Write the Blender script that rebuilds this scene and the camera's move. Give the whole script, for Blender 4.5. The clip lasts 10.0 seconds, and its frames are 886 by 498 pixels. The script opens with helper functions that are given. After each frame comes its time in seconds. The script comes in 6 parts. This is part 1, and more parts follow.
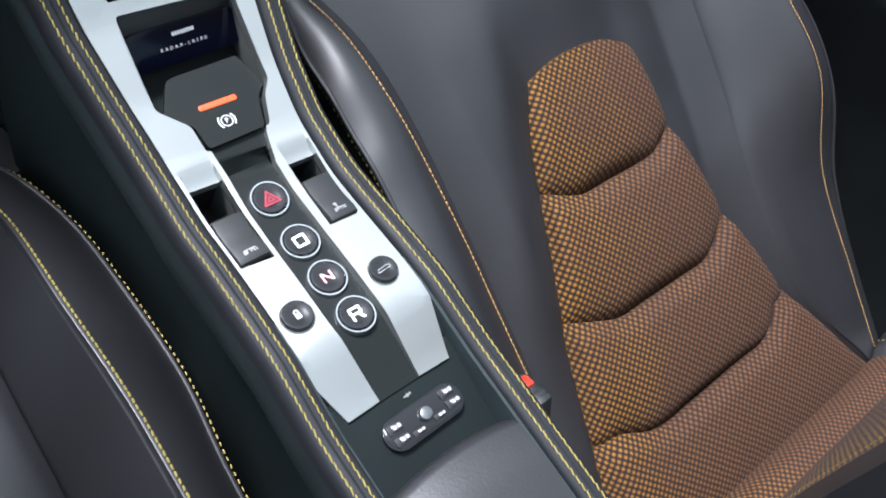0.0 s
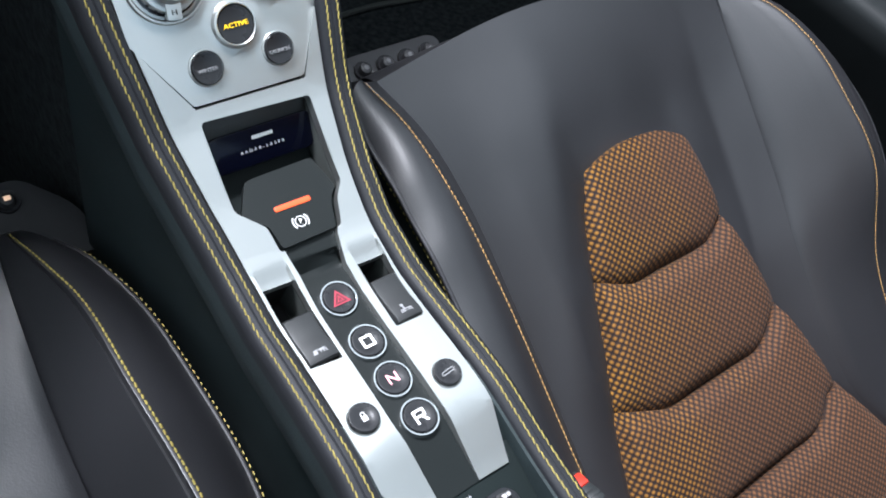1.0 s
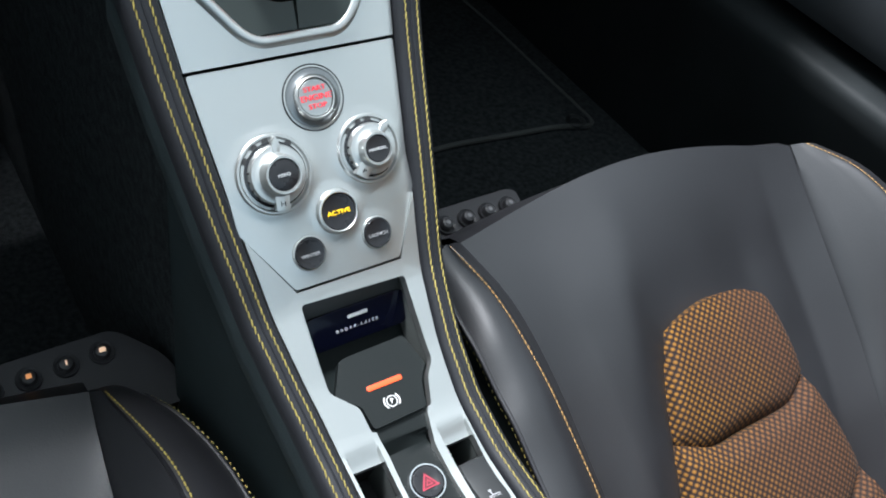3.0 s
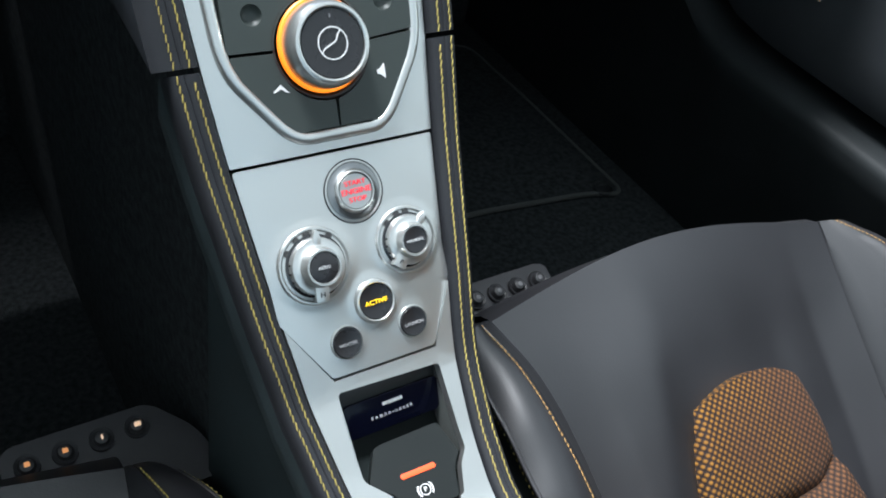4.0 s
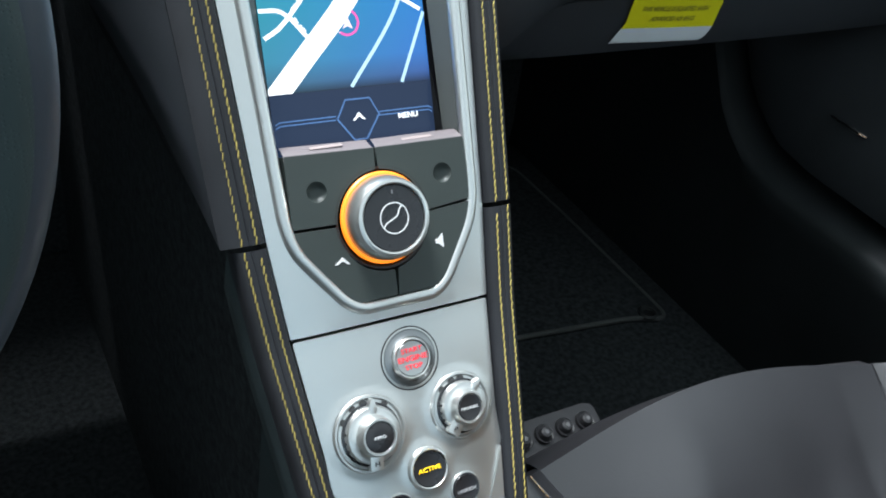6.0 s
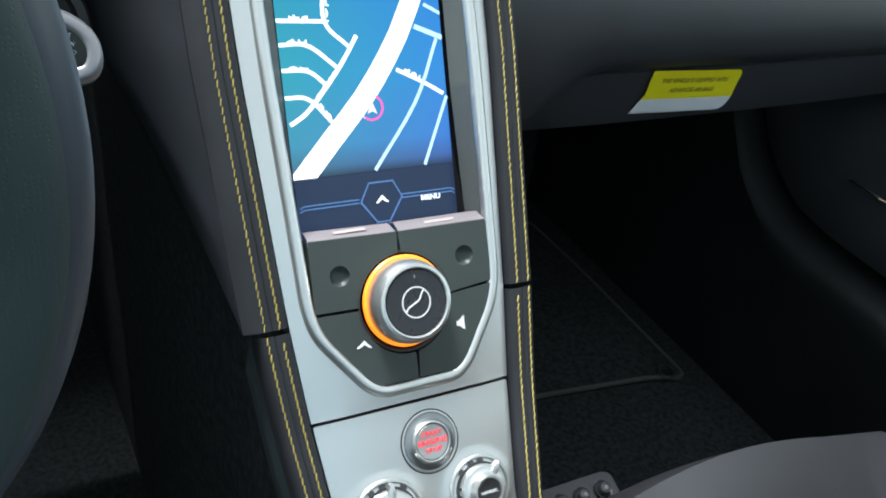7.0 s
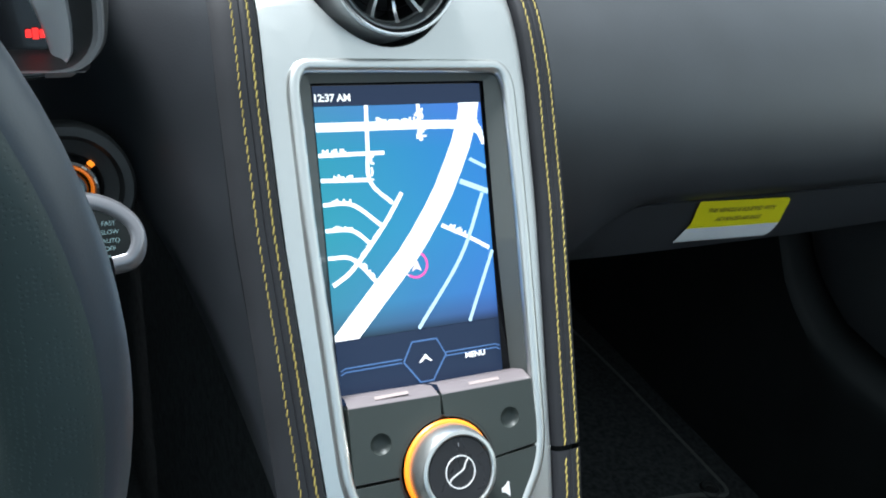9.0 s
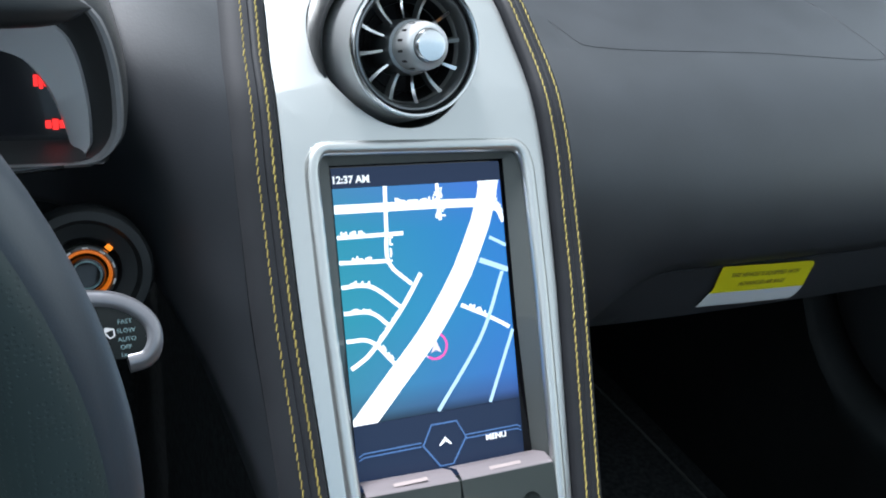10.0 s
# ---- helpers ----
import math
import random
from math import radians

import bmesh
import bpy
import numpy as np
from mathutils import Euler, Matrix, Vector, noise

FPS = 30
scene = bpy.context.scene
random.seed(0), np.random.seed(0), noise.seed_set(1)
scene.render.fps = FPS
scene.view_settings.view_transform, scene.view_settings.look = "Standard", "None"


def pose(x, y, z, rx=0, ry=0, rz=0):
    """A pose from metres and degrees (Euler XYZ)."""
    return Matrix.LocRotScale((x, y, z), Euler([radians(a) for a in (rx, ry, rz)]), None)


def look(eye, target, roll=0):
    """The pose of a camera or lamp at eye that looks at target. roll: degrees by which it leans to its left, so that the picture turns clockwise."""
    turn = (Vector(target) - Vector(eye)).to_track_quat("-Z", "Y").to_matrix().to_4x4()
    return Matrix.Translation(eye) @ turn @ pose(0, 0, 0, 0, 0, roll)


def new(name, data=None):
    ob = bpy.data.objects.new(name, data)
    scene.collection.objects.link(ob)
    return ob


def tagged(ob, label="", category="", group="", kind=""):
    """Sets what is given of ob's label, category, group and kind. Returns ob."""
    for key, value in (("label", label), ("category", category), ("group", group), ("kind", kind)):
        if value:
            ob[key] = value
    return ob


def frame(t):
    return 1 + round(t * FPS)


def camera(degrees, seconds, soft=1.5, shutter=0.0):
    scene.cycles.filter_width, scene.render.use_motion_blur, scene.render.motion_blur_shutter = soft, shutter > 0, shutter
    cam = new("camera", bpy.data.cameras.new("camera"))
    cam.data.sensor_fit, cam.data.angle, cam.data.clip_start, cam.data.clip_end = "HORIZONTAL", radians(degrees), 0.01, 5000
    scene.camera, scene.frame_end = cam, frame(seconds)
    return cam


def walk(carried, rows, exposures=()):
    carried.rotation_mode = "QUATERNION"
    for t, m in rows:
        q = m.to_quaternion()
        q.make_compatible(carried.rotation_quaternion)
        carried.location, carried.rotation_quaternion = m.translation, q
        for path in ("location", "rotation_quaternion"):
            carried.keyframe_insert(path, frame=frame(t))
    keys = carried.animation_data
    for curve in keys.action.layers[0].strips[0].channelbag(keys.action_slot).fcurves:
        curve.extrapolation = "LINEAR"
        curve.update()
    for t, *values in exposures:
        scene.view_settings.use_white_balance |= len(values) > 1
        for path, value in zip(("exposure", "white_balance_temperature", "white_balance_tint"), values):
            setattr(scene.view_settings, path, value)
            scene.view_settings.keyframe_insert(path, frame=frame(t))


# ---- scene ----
cam = camera(52.51, 10.0, soft=1.9)
# seconds, eye, yaw, pitch, roll
ROWS = [
    (0.0, -0.1685, -0.1434, 0.3531, -56.50, -51.82, 21.33),
    (0.5, -0.1715, -0.1320, 0.3640, -53.69, -50.67, 20.19),
    (1.0, -0.1745, -0.1220, 0.3740, -51.11, -49.55, 18.94),
    (1.5, -0.1760, -0.1119, 0.3787, -48.86, -48.25, 17.67),
    (2.0, -0.1769, -0.1040, 0.3840, -46.67, -46.81, 16.34),
    (2.5, -0.1779, -0.0948, 0.3920, -44.95, -45.56, 15.52),
    (4.0, -0.1842, -0.0753, 0.4211, -40.37, -41.52, 13.40),
    (4.5, -0.1859, -0.0678, 0.4279, -39.17, -40.12, 12.86),
    (5.0, -0.1873, -0.0608, 0.4357, -38.10, -38.87, 12.53),
    (5.5, -0.1870, -0.0556, 0.4431, -36.85, -37.52, 11.93),
    (7.0, -0.1876, -0.0381, 0.4688, -34.02, -33.79, 11.07),
    (7.5, -0.1865, -0.0288, 0.4760, -33.22, -32.78, 10.89),
    (8.0, -0.1853, -0.0199, 0.4820, -32.40, -31.64, 10.66),
    (8.5, -0.1838, -0.0105, 0.4879, -31.61, -30.52, 10.41),
    (9.0, -0.1817, -0.0028, 0.4943, -30.64, -29.33, 9.86),
    (9.5, -0.1792, 0.0031, 0.5020, -29.56, -28.23, 9.23),
    (10.0, -0.1782, 0.0111, 0.5083, -28.88, -26.95, 8.84),
]
walk(cam, [(t, pose(x, y, z, 90 + pitch, 0, yaw) @ pose(0, 0, 0, 0, 0, roll)) for t, x, y, z, yaw, pitch, roll in ROWS],
     [(0.0, 1.26, 5950, 9), (1.2, 1.26, 5980, 8), (2.5, 1.24, 6060, 6), (5.5, 1.24, 6100, 4), (7.0, 1.38, 6150, 3), (8.5, 1.43, 6150, 3), (10.0, 1.2, 6000, 7)])

# ---- light: hazy sun high ahead and a pale sky, shaped by added unseen walls ----
world = bpy.data.worlds.new("sky")
scene.world = world
world.use_nodes = True
wn, wl = world.node_tree.nodes, world.node_tree.links
sky = wn.new("ShaderNodeTexSky")
sky.sky_type, sky.sun_disc = "NISHITA", False
sky.sun_elevation, sky.sun_rotation = radians(68.3), radians(-31.6)
wn["Background"].inputs["Strength"].default_value = 0.15
cloud = wn.new("ShaderNodeHueSaturation")
cloud.inputs["Saturation"].default_value = 0.16
wl.new(sky.outputs[0], cloud.inputs["Color"])
haze = wn.new("ShaderNodeMixRGB")
haze.blend_type = "MULTIPLY"
haze.inputs["Fac"].default_value = 1.0
haze.inputs[2].default_value = (0.94, 1.0, 0.99, 1)
wl.new(cloud.outputs[0], haze.inputs[1])
wl.new(haze.outputs[0], wn["Background"].inputs["Color"])
sun = new("sun", bpy.data.lights.new("sun", "SUN"))
sun.data.energy, sun.data.angle, sun.data.color = 3.7, radians(16), (1.0, 0.96, 0.98)
sun.matrix_world = look((-0.48, 0.78, 2.3), (0, 0, 0))


# ---- materials ----
def material(name, colour, rough=0.5, metal=0.0, spec=0.5, grain=0.0, size=300.0, vary=0.0, coat=0.0, sheen=0.0, glow=None, power=1.0, vsize=12.0, rvary=0.0):
    """A principled material with grain (bump) at one scale and colour variation and wear at another."""
    m = bpy.data.materials.new(name)
    m.use_nodes = True
    n, l = m.node_tree.nodes, m.node_tree.links
    p = n["Principled BSDF"]
    p.inputs["Base Color"].default_value = (*colour, 1)
    p.inputs["Roughness"].default_value = rough
    p.inputs["Metallic"].default_value = metal
    p.inputs["Specular IOR Level"].default_value = spec
    p.inputs["Coat Weight"].default_value = coat
    p.inputs["Sheen Weight"].default_value = sheen
    if glow:
        p.inputs["Emission Color"].default_value = (*glow, 1)
        p.inputs["Emission Strength"].default_value = power
    co = n.new("ShaderNodeTexCoord")
    if grain:
        v = n.new("ShaderNodeTexVoronoi")
        v.feature = "SMOOTH_F1"
        v.inputs["Scale"].default_value = size
        l.new(co.outputs["Object"], v.inputs["Vector"])
        f = n.new("ShaderNodeTexNoise")
        f.inputs["Scale"].default_value = size * 0.15
        f.inputs["Detail"].default_value = 4
        l.new(co.outputs["Object"], f.inputs["Vector"])
        a = n.new("ShaderNodeMath")
        a.operation = "ADD"
        l.new(v.outputs["Distance"], a.inputs[0])
        l.new(f.outputs["Fac"], a.inputs[1])
        b = n.new("ShaderNodeBump")
        b.inputs["Strength"].default_value = grain
        b.inputs["Distance"].default_value = 0.0006
        l.new(a.outputs[0], b.inputs["Height"])
        l.new(b.outputs["Normal"], p.inputs["Normal"])
    if vary or rvary:
        f = n.new("ShaderNodeTexNoise")
        f.inputs["Scale"].default_value = vsize
        f.inputs["Detail"].default_value = 6
        l.new(co.outputs["Object"], f.inputs["Vector"])
        if vary:
            r = n.new("ShaderNodeValToRGB")
            r.color_ramp.elements[0].position, r.color_ramp.elements[1].position = 0.3, 0.7
            r.color_ramp.elements[0].color = (*[c * (1 - vary) for c in colour], 1)
            r.color_ramp.elements[1].color = (*[min(1, c * (1 + vary)) for c in colour], 1)
            l.new(f.outputs["Fac"], r.inputs["Fac"])
            l.new(r.outputs["Color"], p.inputs["Base Color"])
        if rvary:
            q = n.new("ShaderNodeMapRange")
            q.inputs["To Min"].default_value, q.inputs["To Max"].default_value = rough - rvary, rough + rvary
            l.new(f.outputs["Fac"], q.inputs["Value"])
            l.new(q.outputs["Result"], p.inputs["Roughness"])
    return m


LEATHER = material("black_leather", (0.0162, 0.0164, 0.0190), 0.44, spec=0.8, grain=0.09, size=900, vary=0.14, rvary=0.05, vsize=11)
BAND = material("edge_leather", (0.016, 0.017, 0.020), 0.6, spec=0.3, grain=0.06, size=1000, vary=0.15, rvary=0.05, vsize=40)
LEATHER_DASH = material("dash_leather", (0.020, 0.0235, 0.0285), 0.48, spec=0.85, grain=0.05, size=1100, vary=0.15, rvary=0.05, vsize=25)
LEATHER_SIDE = material("console_side_leather", (0.022, 0.031, 0.033), 0.55, spec=0.3, grain=0.2, size=900, vary=0.2, rvary=0.05, vsize=30)
SILVER = material("satin_silver_paint", (0.572, 0.584, 0.572), 0.33, metal=0.90, rvary=0.03, vsize=25, grain=0.02, size=4000)
SILVER_LOW = material("silver_recess", (0.46, 0.48, 0.475), 0.36, metal=0.9, rvary=0.02)
CHROME = material("polished_metal", (0.80, 0.81, 0.82), 0.18, metal=1.0, rvary=0.04, vsize=80)
SOFT = material("soft_touch_black", (0.018, 0.019, 0.020), 0.42, grain=0.05, size=2500, rvary=0.06, vsize=60)
TILE = material("dark_grey_button", (0.011, 0.0135, 0.0135), 0.45, spec=0.16, grain=0.04, size=2500, rvary=0.05, vsize=60)
KEY_TILE = material("grey_key_tile", (0.036, 0.044, 0.041), 0.42, spec=0.35, grain=0.03, size=2500, rvary=0.05, vsize=60)
POD = material("dark_pod_plastic", (0.034, 0.034, 0.037), 0.45, spec=0.4, grain=0.1, size=1800, rvary=0.05)
DISH = material("smoked_metal", (0.24, 0.25, 0.255), 0.32, metal=0.9, rvary=0.04, vsize=60)
KEY_GREY = material("metal_grey_key", (0.26, 0.25, 0.26), 0.35, metal=0.6, rvary=0.05, vsize=90)
GLOSS = material("gloss_black", (0.008, 0.008, 0.010), 0.12, coat=0.4, rvary=0.04, vsize=40)
BUTTON = material("satin_button", (0.016, 0.016, 0.018), 0.28, rvary=0.06, vsize=90)
OPENING = material("grey_soft_wall", (0.085, 0.092, 0.088), 0.45, spec=0.4, grain=0.05, size=2500, rvary=0.04)
GAP = material("shadow_gap_plastic", (0.006, 0.006, 0.007), 0.6, grain=0.1, size=900)
BIN = material("rubber_bin_liner", (0.006, 0.010, 0.010), 0.6, spec=0.2, grain=0.1, size=1500, vary=0.2)
YELLOW = material("yellow_thread", (0.34, 0.27, 0.07), 0.6, grain=0.3, size=3000, vary=0.25, vsize=400)
ORANGE = material("orange_thread", (0.42, 0.25, 0.085), 0.6, grain=0.3, size=3000, vary=0.25, vsize=400)
TRIM = material("seam_piping", (0.022, 0.022, 0.025), 0.5, rvary=0.05)
CARPET = material("black_carpet", (0.029, 0.033, 0.035), 0.95, grain=1.0, size=700, vary=0.5, vsize=150, spec=0.2)
# paler than the carpet: light on the mat's edge is put into this colour
BINDING = material("lit_edge_binding", (0.07, 0.075, 0.072), 0.6, grain=0.3, size=1500)
DOOR = material("door_card_leather", (0.024, 0.027, 0.030), 0.55, spec=0.3, grain=0.1, size=1200, vary=0.2)
PLASTIC = material("black_plastic", (0.016, 0.018, 0.019), 0.5, grain=0.15, size=1400, vary=0.2)
SILL = material("sill_trim", (0.014, 0.0165, 0.0175), 0.6, spec=0.15, grain=0.1, size=1200, vary=0.2)
GREY = material("grey_plastic_frame", (0.15, 0.15, 0.155), 0.38, rvary=0.05)
FRAME_GREY = material("satin_grey_frame", (0.55, 0.56, 0.58), 0.36, metal=0.3, rvary=0.05)
WHITE = material("white_print", (0.75, 0.75, 0.75), 0.5)
PALE = material("pale_grey_print", (0.50, 0.51, 0.52), 0.5)
DIM = material("grey_print", (0.30, 0.30, 0.31), 0.5)
BLACKPRINT = material("black_print", (0.03, 0.03, 0.03), 0.5)
PRINT_RED = material("red_lamp_print", (0.55, 0.02, 0.03), 0.5, glow=(0.8, 0.03, 0.06), power=0.35)
VENT_SILVER = material("satin_vent_ring", (0.52, 0.53, 0.53), 0.42, metal=0.6, rvary=0.04, vsize=60)
STALK_GREY = material("stalk_edge_paint", (0.24, 0.235, 0.25), 0.30, metal=0.7, rvary=0.05, vsize=60)
TEAL_PRINT = material("pale_teal_print", (0.20, 0.30, 0.31), 0.5)
HAZARD_RED = material("dark_red_print", (0.34, 0.03, 0.055), 0.45)
HAZARD_DARK = material("deep_red_print", (0.075, 0.008, 0.014), 0.45)
PRINT_PINK = material("pink_lit_print", (0.8, 0.35, 0.4), 0.5, glow=(1.0, 0.45, 0.52), power=0.5)
PRINT_WHITE = material("lit_white_print", (0.8, 0.8, 0.8), 0.5, glow=(1, 1, 1), power=0.3)
LAMP_PALE = material("pale_symbol_light", (0.5, 0.4, 0.3), 0.4, glow=(1.0, 0.62, 0.40), power=0.30)
LAMP_AMBER = material("amber_symbol_light", (0.5, 0.25, 0.1), 0.4, glow=(1.0, 0.38, 0.12), power=0.22)
LAMP_ORANGE = material("orange_ring_light", (0.6, 0.2, 0.02), 0.4, glow=(1.0, 0.22, 0.008), power=0.6)
ASPHALT = material("asphalt", (0.055, 0.055, 0.056), 0.9, grain=0.5, size=120, vary=0.25, vsize=3)
LAMP_DIM = material("dim_orange_ring", (0.25, 0.09, 0.02), 0.3, glow=(1.0, 0.22, 0.008), power=0.22)
LAMP_RED = material("red_bar_light", (0.3, 0.03, 0.01), 0.5, glow=(1.0, 0.11, 0.018), power=0.8)
LAMP_YELLOW = material("yellow_lamp_print", (0.9, 0.6, 0.02), 0.4, glow=(1.0, 0.55, 0.0), power=0.5)
LAMP_CLUSTER = material("cluster_red", (0.8, 0.03, 0.02), 0.4, glow=(1.0, 0.03, 0.03), power=0.6)
LABEL_YELLOW = material("yellow_label", (0.76, 0.70, 0.008), 0.45, vary=0.05)
LABEL_WHITE = material("white_label", (0.62, 0.66, 0.68), 0.45, vary=0.05)
LABEL_PRINT = material("label_print", (0.30, 0.27, 0.03), 0.5)
BUCKLE_RED = material("red_plastic", (0.48, 0.035, 0.02), 0.35)
CLEAR = material("smoked_clear_plastic", (0.05, 0.05, 0.05), 0.12, coat=0.3)
RADAR = material("radar_glass", (0.002, 0.0026, 0.009), 0.10, spec=0.22)


def fabric_material():
    """Woven seat cloth: rows of orange thread knots on a dark ground, laid out in metres on the UV map."""
    m = bpy.data.materials.new("woven_orange_cloth")
    m.use_nodes = True
    n, l = m.node_tree.nodes, m.node_tree.links
    p = n["Principled BSDF"]
    uv = n.new("ShaderNodeUVMap")
    mp = n.new("ShaderNodeMapping")
    mp.inputs["Rotation"].default_value = (0, 0, radians(45))
    mp.inputs["Scale"].default_value = (222, 222, 1)
    l.new(uv.outputs[0], mp.inputs["Vector"])
    wob = n.new("ShaderNodeTexNoise")
    wob.inputs["Scale"].default_value = 40
    l.new(uv.outputs[0], wob.inputs["Vector"])
    add = n.new("ShaderNodeMixRGB")
    add.blend_type = "ADD"
    add.inputs["Fac"].default_value = 0.25
    l.new(mp.outputs[0], add.inputs[1])
    l.new(wob.outputs["Color"], add.inputs[2])
    v = n.new("ShaderNodeTexVoronoi")
    v.voronoi_dimensions = "2D"
    v.inputs["Scale"].default_value = 1.0
    v.inputs["Randomness"].default_value = 0.06
    l.new(add.outputs[0], v.inputs["Vector"])
    r = n.new("ShaderNodeValToRGB")
    e = r.color_ramp.elements
    e[0].position, e[0].color = 0.10, (0.31, 0.145, 0.022, 1)
    e[1].position, e[1].color = 0.46, (0.018, 0.013, 0.012, 1)
    l.new(v.outputs["Distance"], r.inputs["Fac"])
    # second colouring: paler ground and browner knots away from the console side
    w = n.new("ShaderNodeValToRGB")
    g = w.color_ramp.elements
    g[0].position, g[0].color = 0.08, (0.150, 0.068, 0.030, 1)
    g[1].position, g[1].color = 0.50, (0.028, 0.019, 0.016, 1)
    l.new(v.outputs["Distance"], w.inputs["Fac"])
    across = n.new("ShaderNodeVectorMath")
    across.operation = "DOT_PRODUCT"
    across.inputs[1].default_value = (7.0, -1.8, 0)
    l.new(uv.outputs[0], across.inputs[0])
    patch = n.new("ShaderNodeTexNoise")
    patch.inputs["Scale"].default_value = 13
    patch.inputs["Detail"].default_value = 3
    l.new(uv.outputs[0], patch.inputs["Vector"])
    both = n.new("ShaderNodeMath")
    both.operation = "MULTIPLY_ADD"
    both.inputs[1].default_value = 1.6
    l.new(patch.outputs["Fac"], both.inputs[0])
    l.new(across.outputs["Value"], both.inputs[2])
    browning = n.new("ShaderNodeMapRange")
    browning.interpolation_type = "SMOOTHSTEP"
    browning.inputs["From Min"].default_value, browning.inputs["From Max"].default_value = 2.15, 3.4
    l.new(both.outputs[0], browning.inputs["Value"])
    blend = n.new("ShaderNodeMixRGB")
    l.new(browning.outputs[0], blend.inputs["Fac"])
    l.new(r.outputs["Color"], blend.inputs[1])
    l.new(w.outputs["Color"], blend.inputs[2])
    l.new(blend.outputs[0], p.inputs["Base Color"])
    inv = n.new("ShaderNodeMath")
    inv.operation = "SUBTRACT"
    inv.inputs[0].default_value = 0.5
    l.new(v.outputs["Distance"], inv.inputs[1])
    b = n.new("ShaderNodeBump")
    b.inputs["Strength"].default_value = 0.8
    b.inputs["Distance"].default_value = 0.0012
    l.new(inv.outputs[0], b.inputs["Height"])
    l.new(b.outputs["Normal"], p.inputs["Normal"])
    p.inputs["Roughness"].default_value = 0.75
    p.inputs["Specular IOR Level"].default_value = 0.15
    p.inputs["Sheen Weight"].default_value = 0.02
    p.inputs["Sheen Roughness"].default_value = 0.5
    return m


CLOTH = fabric_material()


# ---- building blocks ----
def thing(name, loc, label, category, group="", kind=""):
    ob = new(name)
    ob.empty_display_size = 0.02
    ob.location = loc
    return tagged(ob, label, category, group, kind)


def part(name, bm, mat, parent, label="", smooth=True, recalc=True, kind="", plates=False):
    """Links a bmesh, built in world metres, as one mesh object under a thing or a part."""
    if recalc:
        bmesh.ops.recalc_face_normals(bm, faces=bm.faces)
    me = bpy.data.meshes.new(name)
    bm.to_mesh(me)
    bm.free()
    me.materials.append(mat)
    if smooth:
        me.polygons.foreach_set("use_smooth", [True] * len(me.polygons))
        me.set_sharp_from_angle(angle=radians(38))
    ob = new(name, me)
    if plates:
        wn_mod = ob.modifiers.new("even_shading", "WEIGHTED_NORMAL")
        wn_mod.keep_sharp = True
    if parent:
        ob.parent = parent
        if parent.parent is None:
            ob.matrix_parent_inverse = Matrix.Translation(-parent.location)
    return tagged(ob, label, kind=kind)


# the console's side line: y (ahead) and z of the top of its silver panels
LINE_Y = [-0.40, -0.30, -0.041, -0.005, 0.02, 0.07, 0.10, 0.13, 0.162, 0.168, 0.237, 0.265, 0.37, 0.385, 0.43, 0.50, 0.60]
LINE_Z = [-0.05, -0.040, 0.0, 0.010, 0.0115, 0.013, 0.021, 0.036, 0.0585, 0.066, 0.1525, 0.195, 0.357, 0.376, 0.412, 0.445, 0.47]
_Y = np.linspace(-0.40, 0.60, 2001)
_Z = np.convolve(np.pad(np.interp(_Y, LINE_Y, LINE_Z), 12, mode="edge"), np.ones(25) / 25, mode="valid")
_S = np.gradient(_Z, _Y)


def line(y):
    return float(np.interp(y, _Y, _Z)), float(np.interp(y, _Y, _S))


def on(x, y, off=0.0):
    """A place on the console's top, off metres along its normal."""
    z, s = line(y)
    k = 1 / math.sqrt(1 + s * s)
    return Vector((x, y - s * k * off, z + k * off))


def seat_at(x, y, off=0.0, turn=0.0):
    """A pose on the console's top: X to the right, Y up the slope, Z along the normal."""
    a = math.atan(line(y)[1])
    return Matrix.Translation(on(x, y, off)) @ Matrix.Rotation(a, 4, "X") @ Matrix.Rotation(radians(turn), 4, "Z")


def lathe(rings, segs=40, m=None):
    """A turned solid from (radius, height) pairs, about Z."""
    bm = bmesh.new()
    loops = []
    for r, h in rings:
        if r < 1e-6:
            loops.append([bm.verts.new((0, 0, h))])
        else:
            loops.append([bm.verts.new((r * math.cos(2 * math.pi * i / segs), r * math.sin(2 * math.pi * i / segs), h)) for i in range(segs)])
    for a, b in zip(loops, loops[1:]):
        for i in range(segs):
            j = (i + 1) % segs
            if len(a) == 1:
                bm.faces.new((a[0], b[i], b[j]))
            elif len(b) == 1:
                bm.faces.new((a[i], a[j], b[0]))
            else:
                bm.faces.new((a[i], a[j], b[j], b[i]))
    if m:
        bmesh.ops.transform(bm, matrix=m, verts=bm.verts)
    return bm


def rounded(poly, radius, segs=4):
    """A polygon with its corners rounded."""
    out = []
    n = len(poly)
    for i in range(n):
        p, a, b = Vector(poly[i]), Vector(poly[i - 1]), Vector(poly[(i + 1) % n])
        da, db = (a - p), (b - p)
        r = min(radius, da.length * 0.45, db.length * 0.45)
        p0, p1 = p + da.normalized() * r, p + db.normalized() * r
        for k in range(segs + 1):
            t = k / segs
            out.append(tuple((1 - t) ** 2 * p0 + 2 * t * (1 - t) * p + t * t * p1))
    return out


